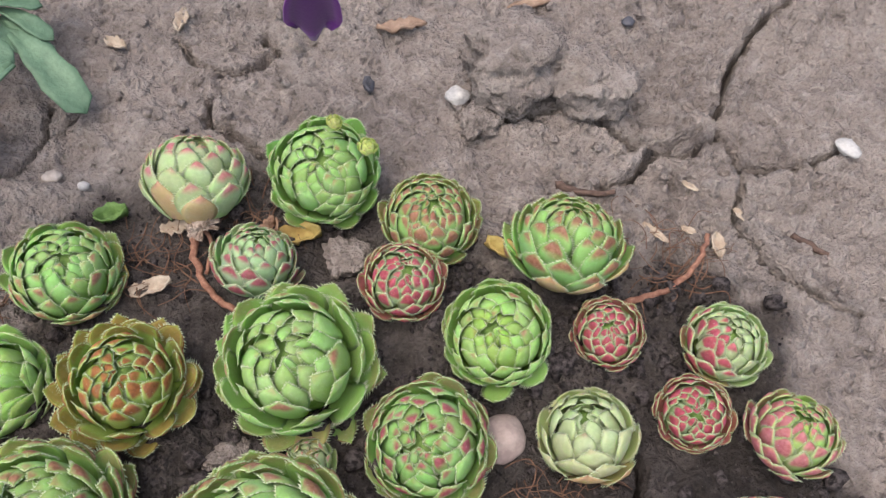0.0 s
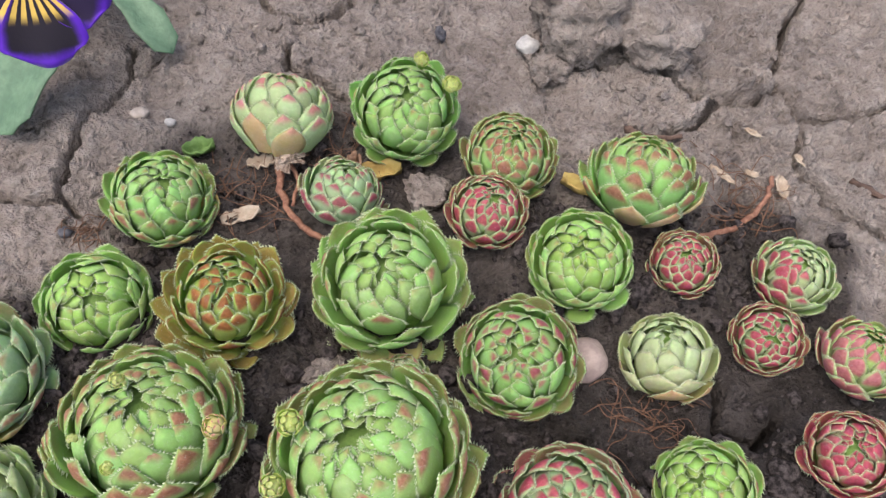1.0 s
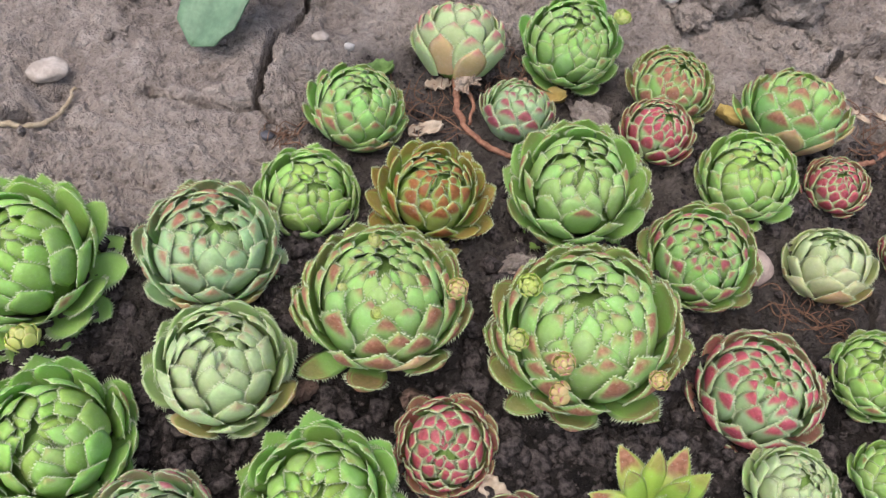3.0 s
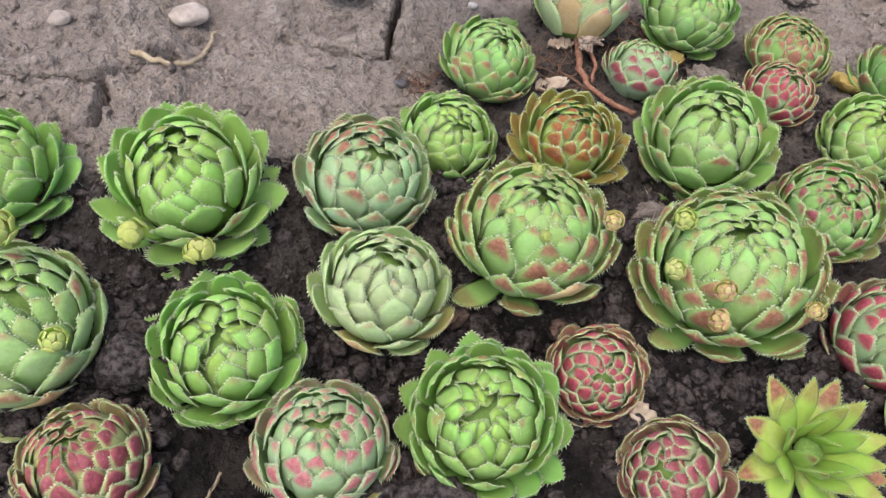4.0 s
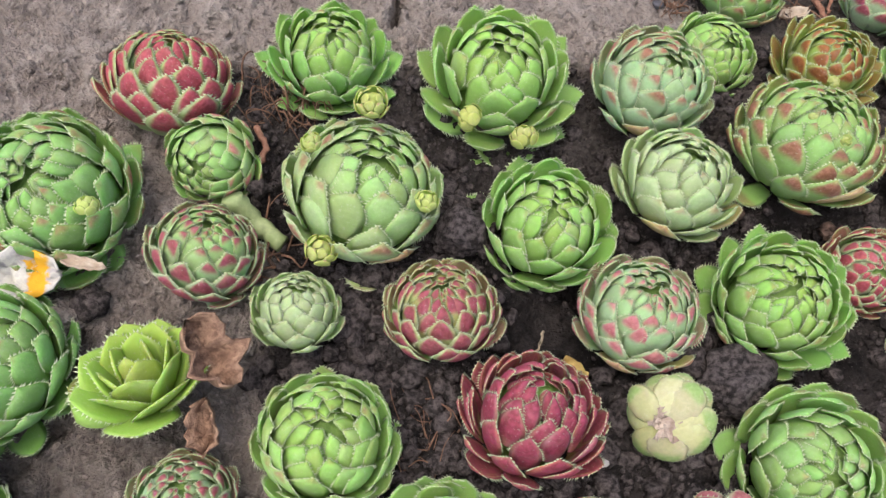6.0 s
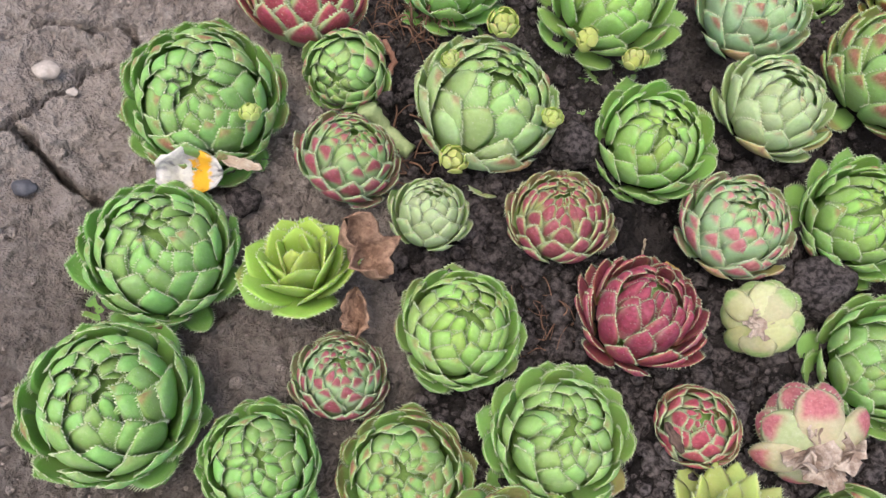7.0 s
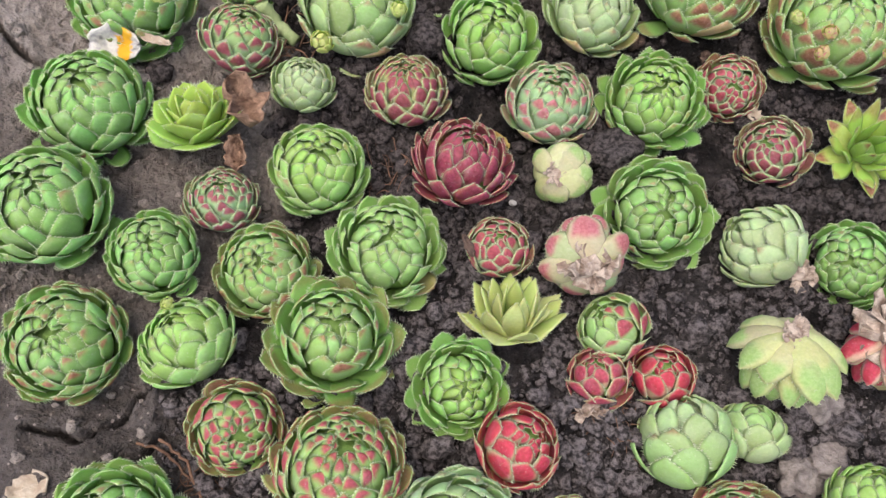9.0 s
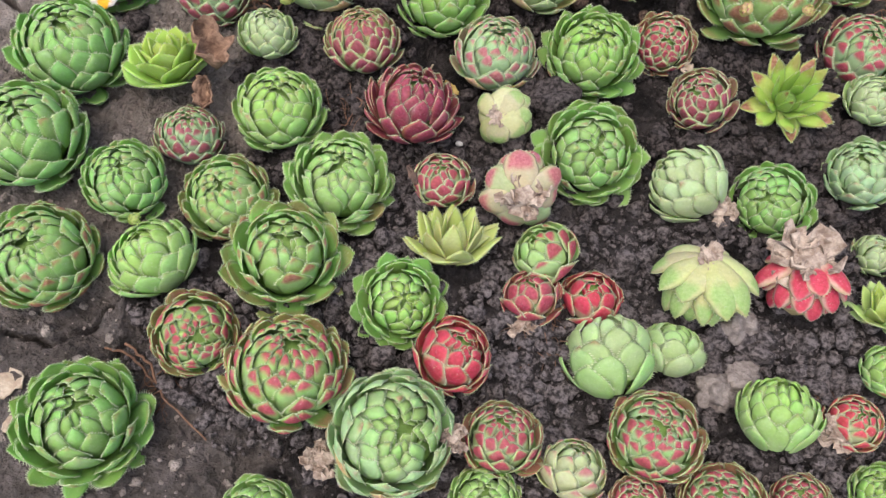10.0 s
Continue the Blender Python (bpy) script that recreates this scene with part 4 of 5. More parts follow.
rosette(-0.0146, -0.1056, 0.0201, (-0.1, -0.38, 0.92), n=50, inner="green", outer="mid", a0=0.0, a1=0.08, opened=0.35, note="dusted with soil", seed=42)
rosette(-0.1746, -0.096, 0.02, (-0.2, 0.36, 0.91), n=24, inner="chartreuse", outer="lime", a0=0.0, a1=0.0, kind="flat", wide=0.9, theta=84, note="yellow-green with a withered leaf", seed=43)
plant_d14 = rosette(-0.2074, -0.0494, 0.0244, (0.01, -0.3, 0.95), n=58, inner="green", outer="green", a0=0.0, a1=0.2, tip="brown", skirt=4, seed=44)
rosette(-0.2113, -0.0948, 0.0221, (0.04, 0.07, 1.0), n=54, inner="green", outer="green", a0=0.0, a1=0.05, skirt=6, seed=45)
rosette(-0.2145, -0.1347, 0.0224, (0.06, 0.07, 1.0), n=44, inner="green", outer="green", a0=0.0, a1=0.12, tip="brown", skirt=4, seed=46)
rosette(-0.178, -0.145, 0.0161, (0.03, -0.06, 1.0), n=50, inner="green", outer="green", a0=0.0, a1=0.03, seed=47)
rosette(-0.1616, -0.1225, 0.0137, (0.0, 0.27, 0.96), n=50, inner="blue", outer="blue", a0=0.3, a1=0.6, tip="plum", note="plum-tipped lower leaves", seed=48)
rosette(-0.1431, -0.145, 0.0177, (-0.07, -0.06, 1.0), n=50, inner="mid", outer="mid", a0=0.06, a1=0.44, tip="brown", seed=49)
rosette(-0.105, -0.1332, 0.0196, (0.0, 0.02, 1.0), n=54, inner="mid", outer="mid", a0=0.0, a1=0.06, opened=0.25, skirt=2, dried=2, seed=50)
rosette(-0.069, -0.1273, 0.0125, (-0.16, 0.11, 0.98), n=30, inner="pale", outer="pale", a0=0.6, a1=0.75, tip="crimson", seed=51)
upturned(-0.0403, -0.1255, 0.0155, (0.0, -0.72, 0.69), n=7, inner="pale", outer="rose", a0=0.25, a1=0.5, tip="pink", root=0.8, side=(90, 0.5), note="lying upside down, withered root end up", seed=52)
rosette(-0.1979, -0.1759, 0.0205, (0.01, -0.08, 1.0), n=60, inner="green", outer="green", a0=0.05, a1=0.36, tip="brown", seed=53)
plant_f2 = rosette(-0.1612, -0.1722, 0.0169, (-0.46, 0.32, 0.83), n=36, inner="lime", outer="mid", a0=0.0, a1=0.04, seed=54)
rosette(-0.1183, -0.1659, 0.0195, (0.05, 0.12, 0.99), n=36, inner="mid", outer="green", a0=0.1, a1=0.45, tip="brown", note="loosely opened with red-brown tips", opened=0.45, skirt=5, seed=55)
rosette(-0.0626, -0.1517, 0.0182, (-0.1, 0.58, 0.81), n=22, inner="yellow", outer="yellow", a0=0.0, a1=0.03, kind="narrow", wide=0.72, theta=82, note="open yellow-green cup, lying aslant", seed=56)
rosette(-0.0295, -0.1504, 0.0133, (-0.57, 0.27, 0.63), n=20, inner="mid", outer="pale", a0=0.0, a1=0.12, tip="crimson", side=(-10, 0.8), note="red flush on one flank", seed=57)
plant_f6 = rosette(-0.0335, -0.1664, 0.0115, (-0.34, 0.41, 0.85), n=15, inner="pale", outer="pale", a0=0.95, a1=1.0, tip="crimson", note="red leaves on a dry root", seed=58)
rosette(-0.0112, -0.1629, 0.0126, (-0.03, 0.29, 0.96), n=15, inner="pale", outer="pale", a0=0.95, a1=1.0, tip="scarlet", side=(60, 0.8), note="red and cream leaves", seed=59)
rosette(-0.0779, -0.1754, 0.0153, (0.13, -0.21, 0.97), n=44, inner="lime", outer="green", a0=0.0, a1=0.0, opened=0.4, skirt=3, seed=60)
upturned(0.0269, -0.1553, 0.0191, (-0.2, 0.55, 0.81), n=10, inner="cream", outer="yellow", a0=0.5, a1=0.75, tip="fresh", slim=True, reach=(90, 116, 138), root=0.42, root_label="dry yellow base", note="lying upside down, yellow base up", wide=1.15, seed=61)
rosette(-0.0043, -0.1833, 0.0173, (-0.2, 0.85, 0.45), n=28, inner="pale", outer="mid", a0=0.0, a1=0.02, wide=1.05, note="lying on its side", tall=1.1, seed=62)
rosette(0.0175, -0.178, 0.0132, (0.1, 0.85, 0.5), n=26, inner="mid", outer="pale", a0=0.0, a1=0.02, note="lying on its side", seed=63)
rosette(-0.1426, -0.1955, 0.0156, (0.2, -0.3, 0.88), n=48, inner="mid", outer="mid", a0=0.3, a1=0.62, tip="crimson", note="crimson-tipped leaves", seed=64)
rosette(-0.1101, -0.2049, 0.0215, (0.01, 0.36, 0.93), n=62, inner="mid", outer="mid", a0=0.28, a1=0.5, tip="crimson", skirt=3, seed=65)
rosette(-0.0584, -0.1914, 0.0154, (0.3, 0.24, 0.91), n=22, inner="pale", outer="pale", a0=0.95, a1=1.0, tip="scarlet", side=(150, 0.3), note="red leaves, half withered", tall=0.85, seed=66)
plant_f14 = rosette(0.0231, -0.1147, 0.0166, (-0.88, 0.38, 0.25), n=36, inner="pale", outer="pale", a0=0.0, a1=0.02, note="lying on its side, root bare", tall=1.1, seed=67)
rosette(0.0552, -0.1156, 0.0169, (-0.5, -0.29, 0.82), n=50, inner="green", outer="green", a0=0.0, a1=0.02, opened=0.08, seed=68)
rosette(-0.1697, -0.2276, 0.0203, (0.04, 0.17, 0.98), n=48, inner="green", outer="green", a0=0.0, a1=0.12, tip="brown", opened=0.4, skirt=4, seed=69)
plant_g2 = rosette(-0.0751, -0.2202, 0.022, (0.18, -0.03, 0.98), n=54, inner="mid", outer="blue", a0=0.0, a1=0.1, tip="brown", skirt=3, note="yellowed outer leaves", dried=3, seed=70)
rosette(-0.0392, -0.2161, 0.0147, (-0.11, 0.38, 0.92), n=40, inner="pale", outer="mid", a0=0.5, a1=0.75, tip="crimson", seed=71)
rosette(0.0112, -0.209, 0.0175, (-0.13, 0.11, 0.99), n=56, inner="blue", outer="mid", a0=0.35, a1=0.6, tip="crimson", note="plum-red leaf tips", seed=72)
rosette(-0.0156, -0.2228, 0.0127, (0.1, 0.65, 0.72), n=26, inner="pale", outer="cream", a0=0.1, a1=0.25, tip="pink", note="pale cream leaves", seed=73)
rosette(0.0523, -0.1975, 0.0151, (-0.1, 0.72, 0.62), n=40, inner="lime", outer="mid", a0=0.0, a1=0.02, tall=1.1, seed=74)
plant_g7 = rosette(0.0803, -0.1953, 0.0111, (-0.14, 0.25, 0.97), n=28, inner="pale", outer="cream", a0=0.5, a1=0.7, tip="scarlet", side=(120, 0.5), note="red tips, withered leaves", seed=75)
upturned(0.0628, -0.1496, 0.0167, (-0.2, 0.6, 0.78), n=9, inner="rose", outer="rose", a0=0.85, a1=1.0, tip="scarlet", root=1.1, note="lying upside down, withered root end up", seed=76)
rosette(0.0922, -0.098, 0.0163, (-0.49, 0.18, 0.75), n=42, inner="blue", outer="blue", a0=0.0, a1=0.04, seed=77)
rosette(0.0981, -0.1281, 0.0095, (0.0, 0.1, 1.0), n=30, inner="pale", outer="pale", a0=0.0, a1=0.04, seed=78)
rosette(0.0933, -0.1545, 0.0129, (-0.42, 0.48, 0.76), n=20, inner="chartreuse", outer="pale", a0=0.0, a1=0.04, kind="narrow", wide=0.74, theta=75, note="open pale yellow cup, lying aslant", seed=79)
rosette(0.0923, -0.1769, 0.0109, (0.0, 0.1, 1.0), n=34, inner="lime", outer="mid", seed=80)
rosette(-0.0429, -0.2363, 0.0132, (-0.1, 0.29, 0.95), n=38, inner="mid", outer="mid", seed=81)
rosette(0.0061, -0.2311, 0.0108, (-0.3, 0.3, 0.91), n=34, inner="pale", outer="pale", a0=0.7, a1=0.9, tip="crimson", seed=82)
rosette(0.0337, -0.228, 0.0158, (-0.38, 0.27, 0.89), n=46, inner="blue", outer="mid", a0=0.45, a1=0.7, tip="crimson", seed=83)
rosette(0.0605, -0.2237, 0.011, (-0.43, 0.28, 0.86), n=34, inner="pale", outer="pale", a0=0.75, a1=0.9, tip="crimson", seed=84)
rosette(0.0855, -0.2189, 0.0121, (-0.47, 0.32, 0.82), n=36, inner="lime", outer="mid", seed=85)
rosette(-0.1117, -0.2487, 0.0136, (0.0, 0.1, 1.0), n=44, inner="green", outer="mid", a0=0.0, a1=0.1, seed=86)
rosette(0.0979, -0.0652, 0.0126, (0.0, 0.1, 1.0), n=36, inner="pale", outer="pale", seed=87)
rosette(0.1267, -0.0623, 0.0106, (0.0, 0.1, 1.0), n=38, inner="lime", outer="mid", seed=88)

# young offsets on the larger rosettes
globe_bud(plant_a20, 0.0332, -0.0182, 0.0334, 0.0037, 0)
globe_bud(plant_a20, 0.0289, -0.0317, 0.0303, 0.0035, 1)
globe_bud(plant_a20, 0.0382, -0.0408, 0.0351, 0.0035, 2, True)
globe_bud(plant_a20, 0.0378, -0.0462, 0.0298, 0.0037, 3, True)
globe_bud(plant_a20, 0.0619, -0.0450, 0.0330, 0.0030, 4, True)
globe_bud(plant_a19, -0.0033, -0.0069, 0.0368, 0.0022, 5)
globe_bud(plant_a19, -0.0117, -0.0199, 0.0360, 0.0015, 6)
globe_bud(plant_a19, 0.0179, -0.0170, 0.0293, 0.0034, 7, True)
globe_bud(plant_a19, -0.0034, -0.0271, 0.0359, 0.0019, 8)
globe_bud(plant_d4, -0.1279, -0.0259, 0.0333, 0.0054, 9)
globe_bud(plant_d4, -0.1115, -0.0513, 0.0270, 0.0038, 10)
globe_bud(plant_d4, -0.1424, -0.0410, 0.0338, 0.0033, 11)
globe_bud(plant_d4, -0.1380, -0.0627, 0.0171, 0.0052, 12)
globe_bud(plant_b7, -0.1018, -0.0221, 0.0238, 0.0048, 13)
globe_bud(plant_b7, -0.0858, -0.0241, 0.0199, 0.0048, 14)
globe_bud(plant_a2, 0.0724, 0.0921, 0.0289, 0.0029, 15)
globe_bud(plant_a2, 0.0820, 0.0870, 0.0228, 0.0036, 16)
globe_bud(plant_d14, -0.1910, -0.0609, 0.0274, 0.0035, 17)
globe_bud(plant_f2, -0.1669, -0.1637, 0.0228, 0.0025, 18)


husk(plant_f6, -0.0361, -0.1755, 0.0050, 0.0075, 3)
husk(plant_f14, 0.0355, -0.1220, 0.0070, 0.0070, 4)
husk(plant_g7, 0.0735, -0.1995, 0.0070, 0.0085, 5)
husk(plant_g2, -0.0955, -0.2290, 0.0060, 0.0085, 8, label="withered papery leaves")
husk(plant_g2, -0.0560, -0.2195, 0.0140, 0.0060, 9, label="withered papery leaves")
husk(plant_a1, 0.0300, 0.0755, 0.0035, 0.0060, 10, label="withered papery leaves")


# ---- pansy behind the bed ----
def blade(base, tip, width, sag, seed, material, notch=0.06, rows=15, cols=7):
    """A long soft leaf from base to tip, spoon shaped with a few blunt teeth; verts, faces, uvs."""
    rng = np.random.default_rng(seed)
    base, tip = Vector(base), Vector(tip)
    way = tip - base
    across = way.cross(Vector((0, 0, 1))).normalized()
    up = across.cross(way).normalized()
    verts, faces, uvs = [], [], []
    for i in range(rows):
        s = i / (rows - 1)
        w = width * 0.5 * np.interp(s, [0, 0.2, 0.5, 0.75, 0.9, 0.97, 1.0], [0.16, 0.40, 0.82, 1.0, 0.88, 0.58, 0.06])
        w *= 1 + notch * math.sin(s * 26 + seed)
        for j in range(cols):
            c = 2 * j / (cols - 1) - 1
            p = base + way * s + across * (w * c) + up * (sag * math.sin(math.pi * s) + 0.16 * w * c * c - 0.04 * width * math.exp(-(c / 0.15) ** 2) + 0.015 * width * rng.normal())
            verts.append(p)
            uvs.append((c / 2 + 0.5, s))
    for i in range(rows - 1):
        for j in range(cols - 1):
            q = i * cols + j
            faces.append((q, q + 1, q + cols + 1, q + cols))
    return verts, faces, uvs


def soft_part(name, data, parent, thickness, label=""):
    ob = part(name, data, parent, label)
    mod = ob.modifiers.new("thickness", "SOLIDIFY")
    mod.thickness = thickness
    return ob


PANSY_BASE = Vector((-0.046, 0.158, ground_at(-0.046, 0.158)))
pansy = empty("pansy_plant", PANSY_BASE, "violet and yellow pansy with grey-green leaves in dry soil", "flower")


def pansy_leaf(base, tip, width, sag, seed, label=""):
    v, f, u = blade(Vector(base) - PANSY_BASE, Vector(tip) - PANSY_BASE, width, sag, seed, PANSY_LEAF)
    return soft_part("leaf", mesh("leaf", v, f, (PANSY_LEAF,), True, u), pansy, 0.0006, label)


def pansy_stem(points, radius, seed):
    v, f = tube([Vector(p) - PANSY_BASE for p in points], radius, 7, 0.8, 0.0, seed)
    return part("stem", mesh("stem", v, f, (PANSY_STEM,)), pansy)


pansy_leaf((-0.0245, 0.126, 0.022), (-0.0600, 0.0895, 0.0035), 0.0235, 0.006, 1, "broad grey-green leaf with a brown spotted tip")
pansy_leaf((-0.034, 0.150, 0.018), (-0.0070, 0.1185, 0.0060), 0.0120, 0.004, 2)
pansy_leaf((-0.036, 0.152, 0.020), (-0.0170, 0.1420, 0.0150), 0.0065, 0.003, 3)
pansy_leaf((-0.040, 0.150, 0.020), (-0.0200, 0.1520, 0.0200), 0.0070, 0.004, 4)
pansy_leaf((-0.044, 0.150, 0.014), (-0.0680, 0.1230, 0.0100), 0.0080, 0.003, 5)
pansy_leaf((-0.040, 0.145, 0.016), (-0.0500, 0.1190, 0.0150), 0.0075, 0.003, 6)
pansy_leaf((-0.050, 0.152, 0.020), (-0.0220, 0.1580, 0.0220), 0.0100, 0.004, 9)
pansy_leaf((-0.045, 0.146, 0.016), (-0.0160, 0.1360, 0.0120), 0.0090, 0.004, 10)
pansy_leaf((-0.050, 0.140, 0.020), (-0.0260, 0.1300, 0.0180), 0.0090, 0.004, 11)
pansy_leaf((-0.048, 0.160, 0.018), (-0.0200, 0.1660, 0.0200), 0.0090, 0.004, 12)
pansy_leaf((-0.048, 0.158, 0.022), (-0.0300, 0.1660, 0.0300), 0.0100, 0.004, 7)
pansy_leaf((-0.050, 0.158, 0.022), (-0.0720, 0.1500, 0.0220), 0.0120, 0.004, 8)
pansy_stem([PANSY_BASE + Vector((0, 0, -0.003)), (-0.044, 0.154, 0.012), (-0.036, 0.150, 0.020), (-0.032, 0.140, 0.024)], 0.0015, 1)
pansy_stem([(-0.044, 0.155, 0.010), (-0.044, 0.150, 0.045), (-0.040, 0.115, 0.074), (-0.034, 0.092, 0.074), (-0.0272, 0.0840, 0.0685)], 0.0009, 2)
pansy_stem([(-0.044, 0.156, 0.010), (-0.010, 0.165, 0.060), (0.035, 0.160, 0.082), (0.062, 0.140, 0.074), (0.0692, 0.1110, 0.0725)], 0.0009, 3)


def pansy_flower(centre, facing, size, seed, roll=0.0, slim=1.0):
    """Overlapping velvet petals and a small throat, all parts of one flower head; a slim one is half folded."""
    facing = Vector(facing).normalized()
    up = (Vector((0, 0, 1)) - facing * facing.z).normalized()
    right = up.cross(facing)
    head = part("flower", mesh("flower", [(Vector(p) * 0.0016) for p in BALL2[0]], BALL2[1], (BUD,)), pansy, "open pansy flower")
    head.location = Vector(centre) - PANSY_BASE
    for degrees, ln, wd, lip, lift in ((-90, 1.0, 1.08, True, 0.0030), (-15, 0.92, 0.95, False, 0.0020), (195, 0.92, 0.95, False, 0.0020), (62, 1.0, 1.0, False, 0.0), (118, 1.0, 1.0, False, -0.0006)):
        if slim < 1.0 and degrees in (-15, 195, 118):
            continue
        d = right * math.cos(radians(degrees + roll)) + up * math.sin(radians(degrees + roll))
        a = facing.cross(d)
        verts, faces, uvs = [], [], []
        for i in range(12):
            s = i / 11
            for j in range(11):
                c = j / 5 - 1
                w = size * 0.5 * wd * slim * np.interp(s, [0, 0.2, 0.5, 0.8, 0.93, 1.0], [0.14, 0.5, 0.9, 1.0, 0.86, 0.62])
                reach = size * ln * (s - 0.16 * c * c * s)
                fold = size * (0.05 * math.sin(5 * c + seed) * s * s - 0.10 * s * s + 0.05 * c * c)
                p = d * reach + a * (w * c) + facing * (fold + lift)
                verts.append(p)
                uvs.append((c / 2 + 0.5, s))
        for i in range(11):
            for j in range(10):
                q = i * 11 + j
                faces.append((q, q + 1, q + 12, q + 11))
        soft_part("petal", mesh("petal", verts, faces, (PETAL_LIP if lip else PETAL_BLUE if slim == 1.0 else PETAL,), True, uvs), head, 0.0004, "near-black lower petal with violet rim" if lip else "")


pansy_flower((-0.0235, 0.0820, 0.0680), (0.10, -0.76, 0.58), 0.0200, 1)
pansy_flower((0.0692, 0.1080, 0.0720), (0.05, -0.9, -0.2), 0.0400, 2, 207, 0.42)


# ---- stolons, fibres and dry litter ----
def rod(name, points, radius, material, label, category, sides=8, taper=0.7, wob=0.0003, seed=0):
    base = Vector(points[0])
    v, f = tube([Vector(p) - base for p in points], radius, sides, taper, wob, seed)
    return thing(name, mesh(name, v, f, (material,)), base, label, category)


def on(x, y, above=0.0):
    return (x, y, ground_at(x, y) + above)


rod("stolon", [on(0.0275, 0.080, 0.003), on(0.0275, 0.072, 0.0035), on(0.0285, 0.064, 0.002), on(0.034, 0.054, 0.001), on(0.043, 0.047, 0.001)], 0.0013, ROOT, "reddish-brown woody stolon lying on soil", "stem", seed=1)
rod("stolon", [on(0.030, 0.078, 0.003), on(0.033, 0.070, 0.003), on(0.031, 0.062, 0.001)], 0.0008, ROOT, "thin reddish-brown stolon lying on soil", "stem", seed=2)
rod("stolon", [on(0.152, 0.041, 0.002), on(0.160, 0.043, 0.003), on(0.170, 0.046, 0.002), on(0.179, 0.053, 0.003), on(0.184, 0.062, 0.003)], 0.0011, ROOT, "forked reddish stolon lying on soil", "stem", seed=3)
rod("stolon", [on(-0.160, -0.020, 0.004), on(-0.157, -0.026, 0.006), on(-0.159, -0.031, 0.003), on(-0.1625, -0.029, 0.001)], 0.0010, ROOT, "hooked pale stolon on soil", "stem", seed=4)
rod("stolon", [on(-0.163, -0.044, 0.007), on(-0.157, -0.047, 0.006), on(-0.149, -0.053, 0.003)], 0.0031, plain_material("green_stolon", (0.44, 0.52, 0.26), (0.32, 0.42, 0.18), 200, 0.6), "thick pale green stolon beside a rosette", "stem", 10, 0.8, seed=5)
rod("curled_pod", [on(-0.118, 0.057, 0.001), on(-0.109, 0.0535, 0.001), on(-0.1015, 0.056, 0.0012), on(-0.098, 0.065, 0.0012), on(-0.0955, 0.0755, 0.002)], 0.0011, STRAW, "curled tan dry seed pod on clay", "plant litter", taper=0.5, seed=6)
rod("dry_root", [on(-0.172, -0.202, 0.001), on(-0.162, -0.204, 0.002), on(-0.155, -0.210, 0.001), on(-0.146, -0.216, 0.001)], 0.0005, FIBRE, "thin dry root strand on soil", "plant litter", 6, seed=7)
rod("dry_root", [on(-0.1647, -0.2007, 0.004), on(-0.1560, -0.2060, 0.004), on(-0.1485, -0.2162, 0.003), on(-0.1325, -0.2276, 0.001)], 0.0005, FIBRE, "thin dry root strand on soil", "plant litter", 6, seed=12)
rod("dry_root", [on(-0.0215, -0.0535, 0.006), on(-0.020, -0.060, 0.003), on(-0.021, -0.067, 0.001)], 0.00045, STRAW, "thin pale root hanging to soil", "plant litter", 6, seed=8)
rod("dry_root", [on(-0.078, -0.072, 0.004), on(-0.080, -0.078, 0.002), on(-0.082, -0.083, 0.001)], 0.0004, STRAW, "thin pale root strand on soil", "plant litter", 6, seed=9)
rod("dry_stick", [on(0.213, 0.062, 0.001), on(0.221, 0.053, 0.001)], 0.0012, BARK, "short grey-brown stick on clay", "plant litter", 7, 0.8, seed=10)
rod("dry_stick", [on(0.140, 0.084, 0.001), on(0.149, 0.081, 0.0012), on(0.158, 0.079, 0.001)], 0.0014, BARK, "short dark stick on clay", "plant litter", 7, 0.6, seed=11)


def fibres(x, y, spread, count, seed, radius=0.00022, lift=0.003, label="tangle of fine reddish root fibres on soil", material=FIBRE):
    rng = np.random.default_rng(seed)
    verts, faces = [], []
    base = Vector(on(x, y))
    for k in range(count):
        p = np.array([rng.normal(0, spread * 0.45), rng.normal(0, spread * 0.45)])
        d = rng.random() * 6.28
        pts = []
        for i in range(4):
            q = ground_at(x + p[0], y + p[1]) - base.z
            pts.append((p[0], p[1], q + lift * rng.random() * (1 if 0 < i < 3 else 0.2) + 0.0002))
            d += rng.normal(0, 0.8)
            p = p + np.array([math.cos(d), math.sin(d)]) * spread * 0.32
        v, f = tube(pts, radius * (0.6 + 0.8 * rng.random()), 4, 0.5, 0.0, k)
        first = len(verts)
        verts.extend(v)
        faces.extend([tuple(first + i for i in q) for q in f])
    return tagged(thing("root_fibres", mesh("root_fibres", verts, faces, (material,)), base, label, "plant litter"), label, "plant litter", kind="stuff")


fibres(0.017, 0.068, 0.016, 34, 1)
fibres(0.172, 0.054, 0.016, 40, 2)
fibres(-0.151, -0.006, 0.013, 60, 3, 0.0003, 0.010)
fibres(-0.155, -0.055, 0.013, 40, 4, 0.00035, 0.003, "tangle of dry brown roots on soil")
fibres(-0.106, -0.104, 0.014, 22, 5)
fibres(0.126, -0.012, 0.012, 40, 6)
fibres(-0.028, 0.056, 0.008, 24, 7)
fibres(0.045, 0.080, 0.012, 30, 8)
fibres(-0.150, -0.214, 0.010, 20, 9)
fibres(0.070, -0.192, 0.012, 26, 10, label="tangle of dry roots on soil")
fibres(0.062, -0.110, 0.008, 18, 11)
fibres(-0.026, -0.178, 0.010, 24, 12)


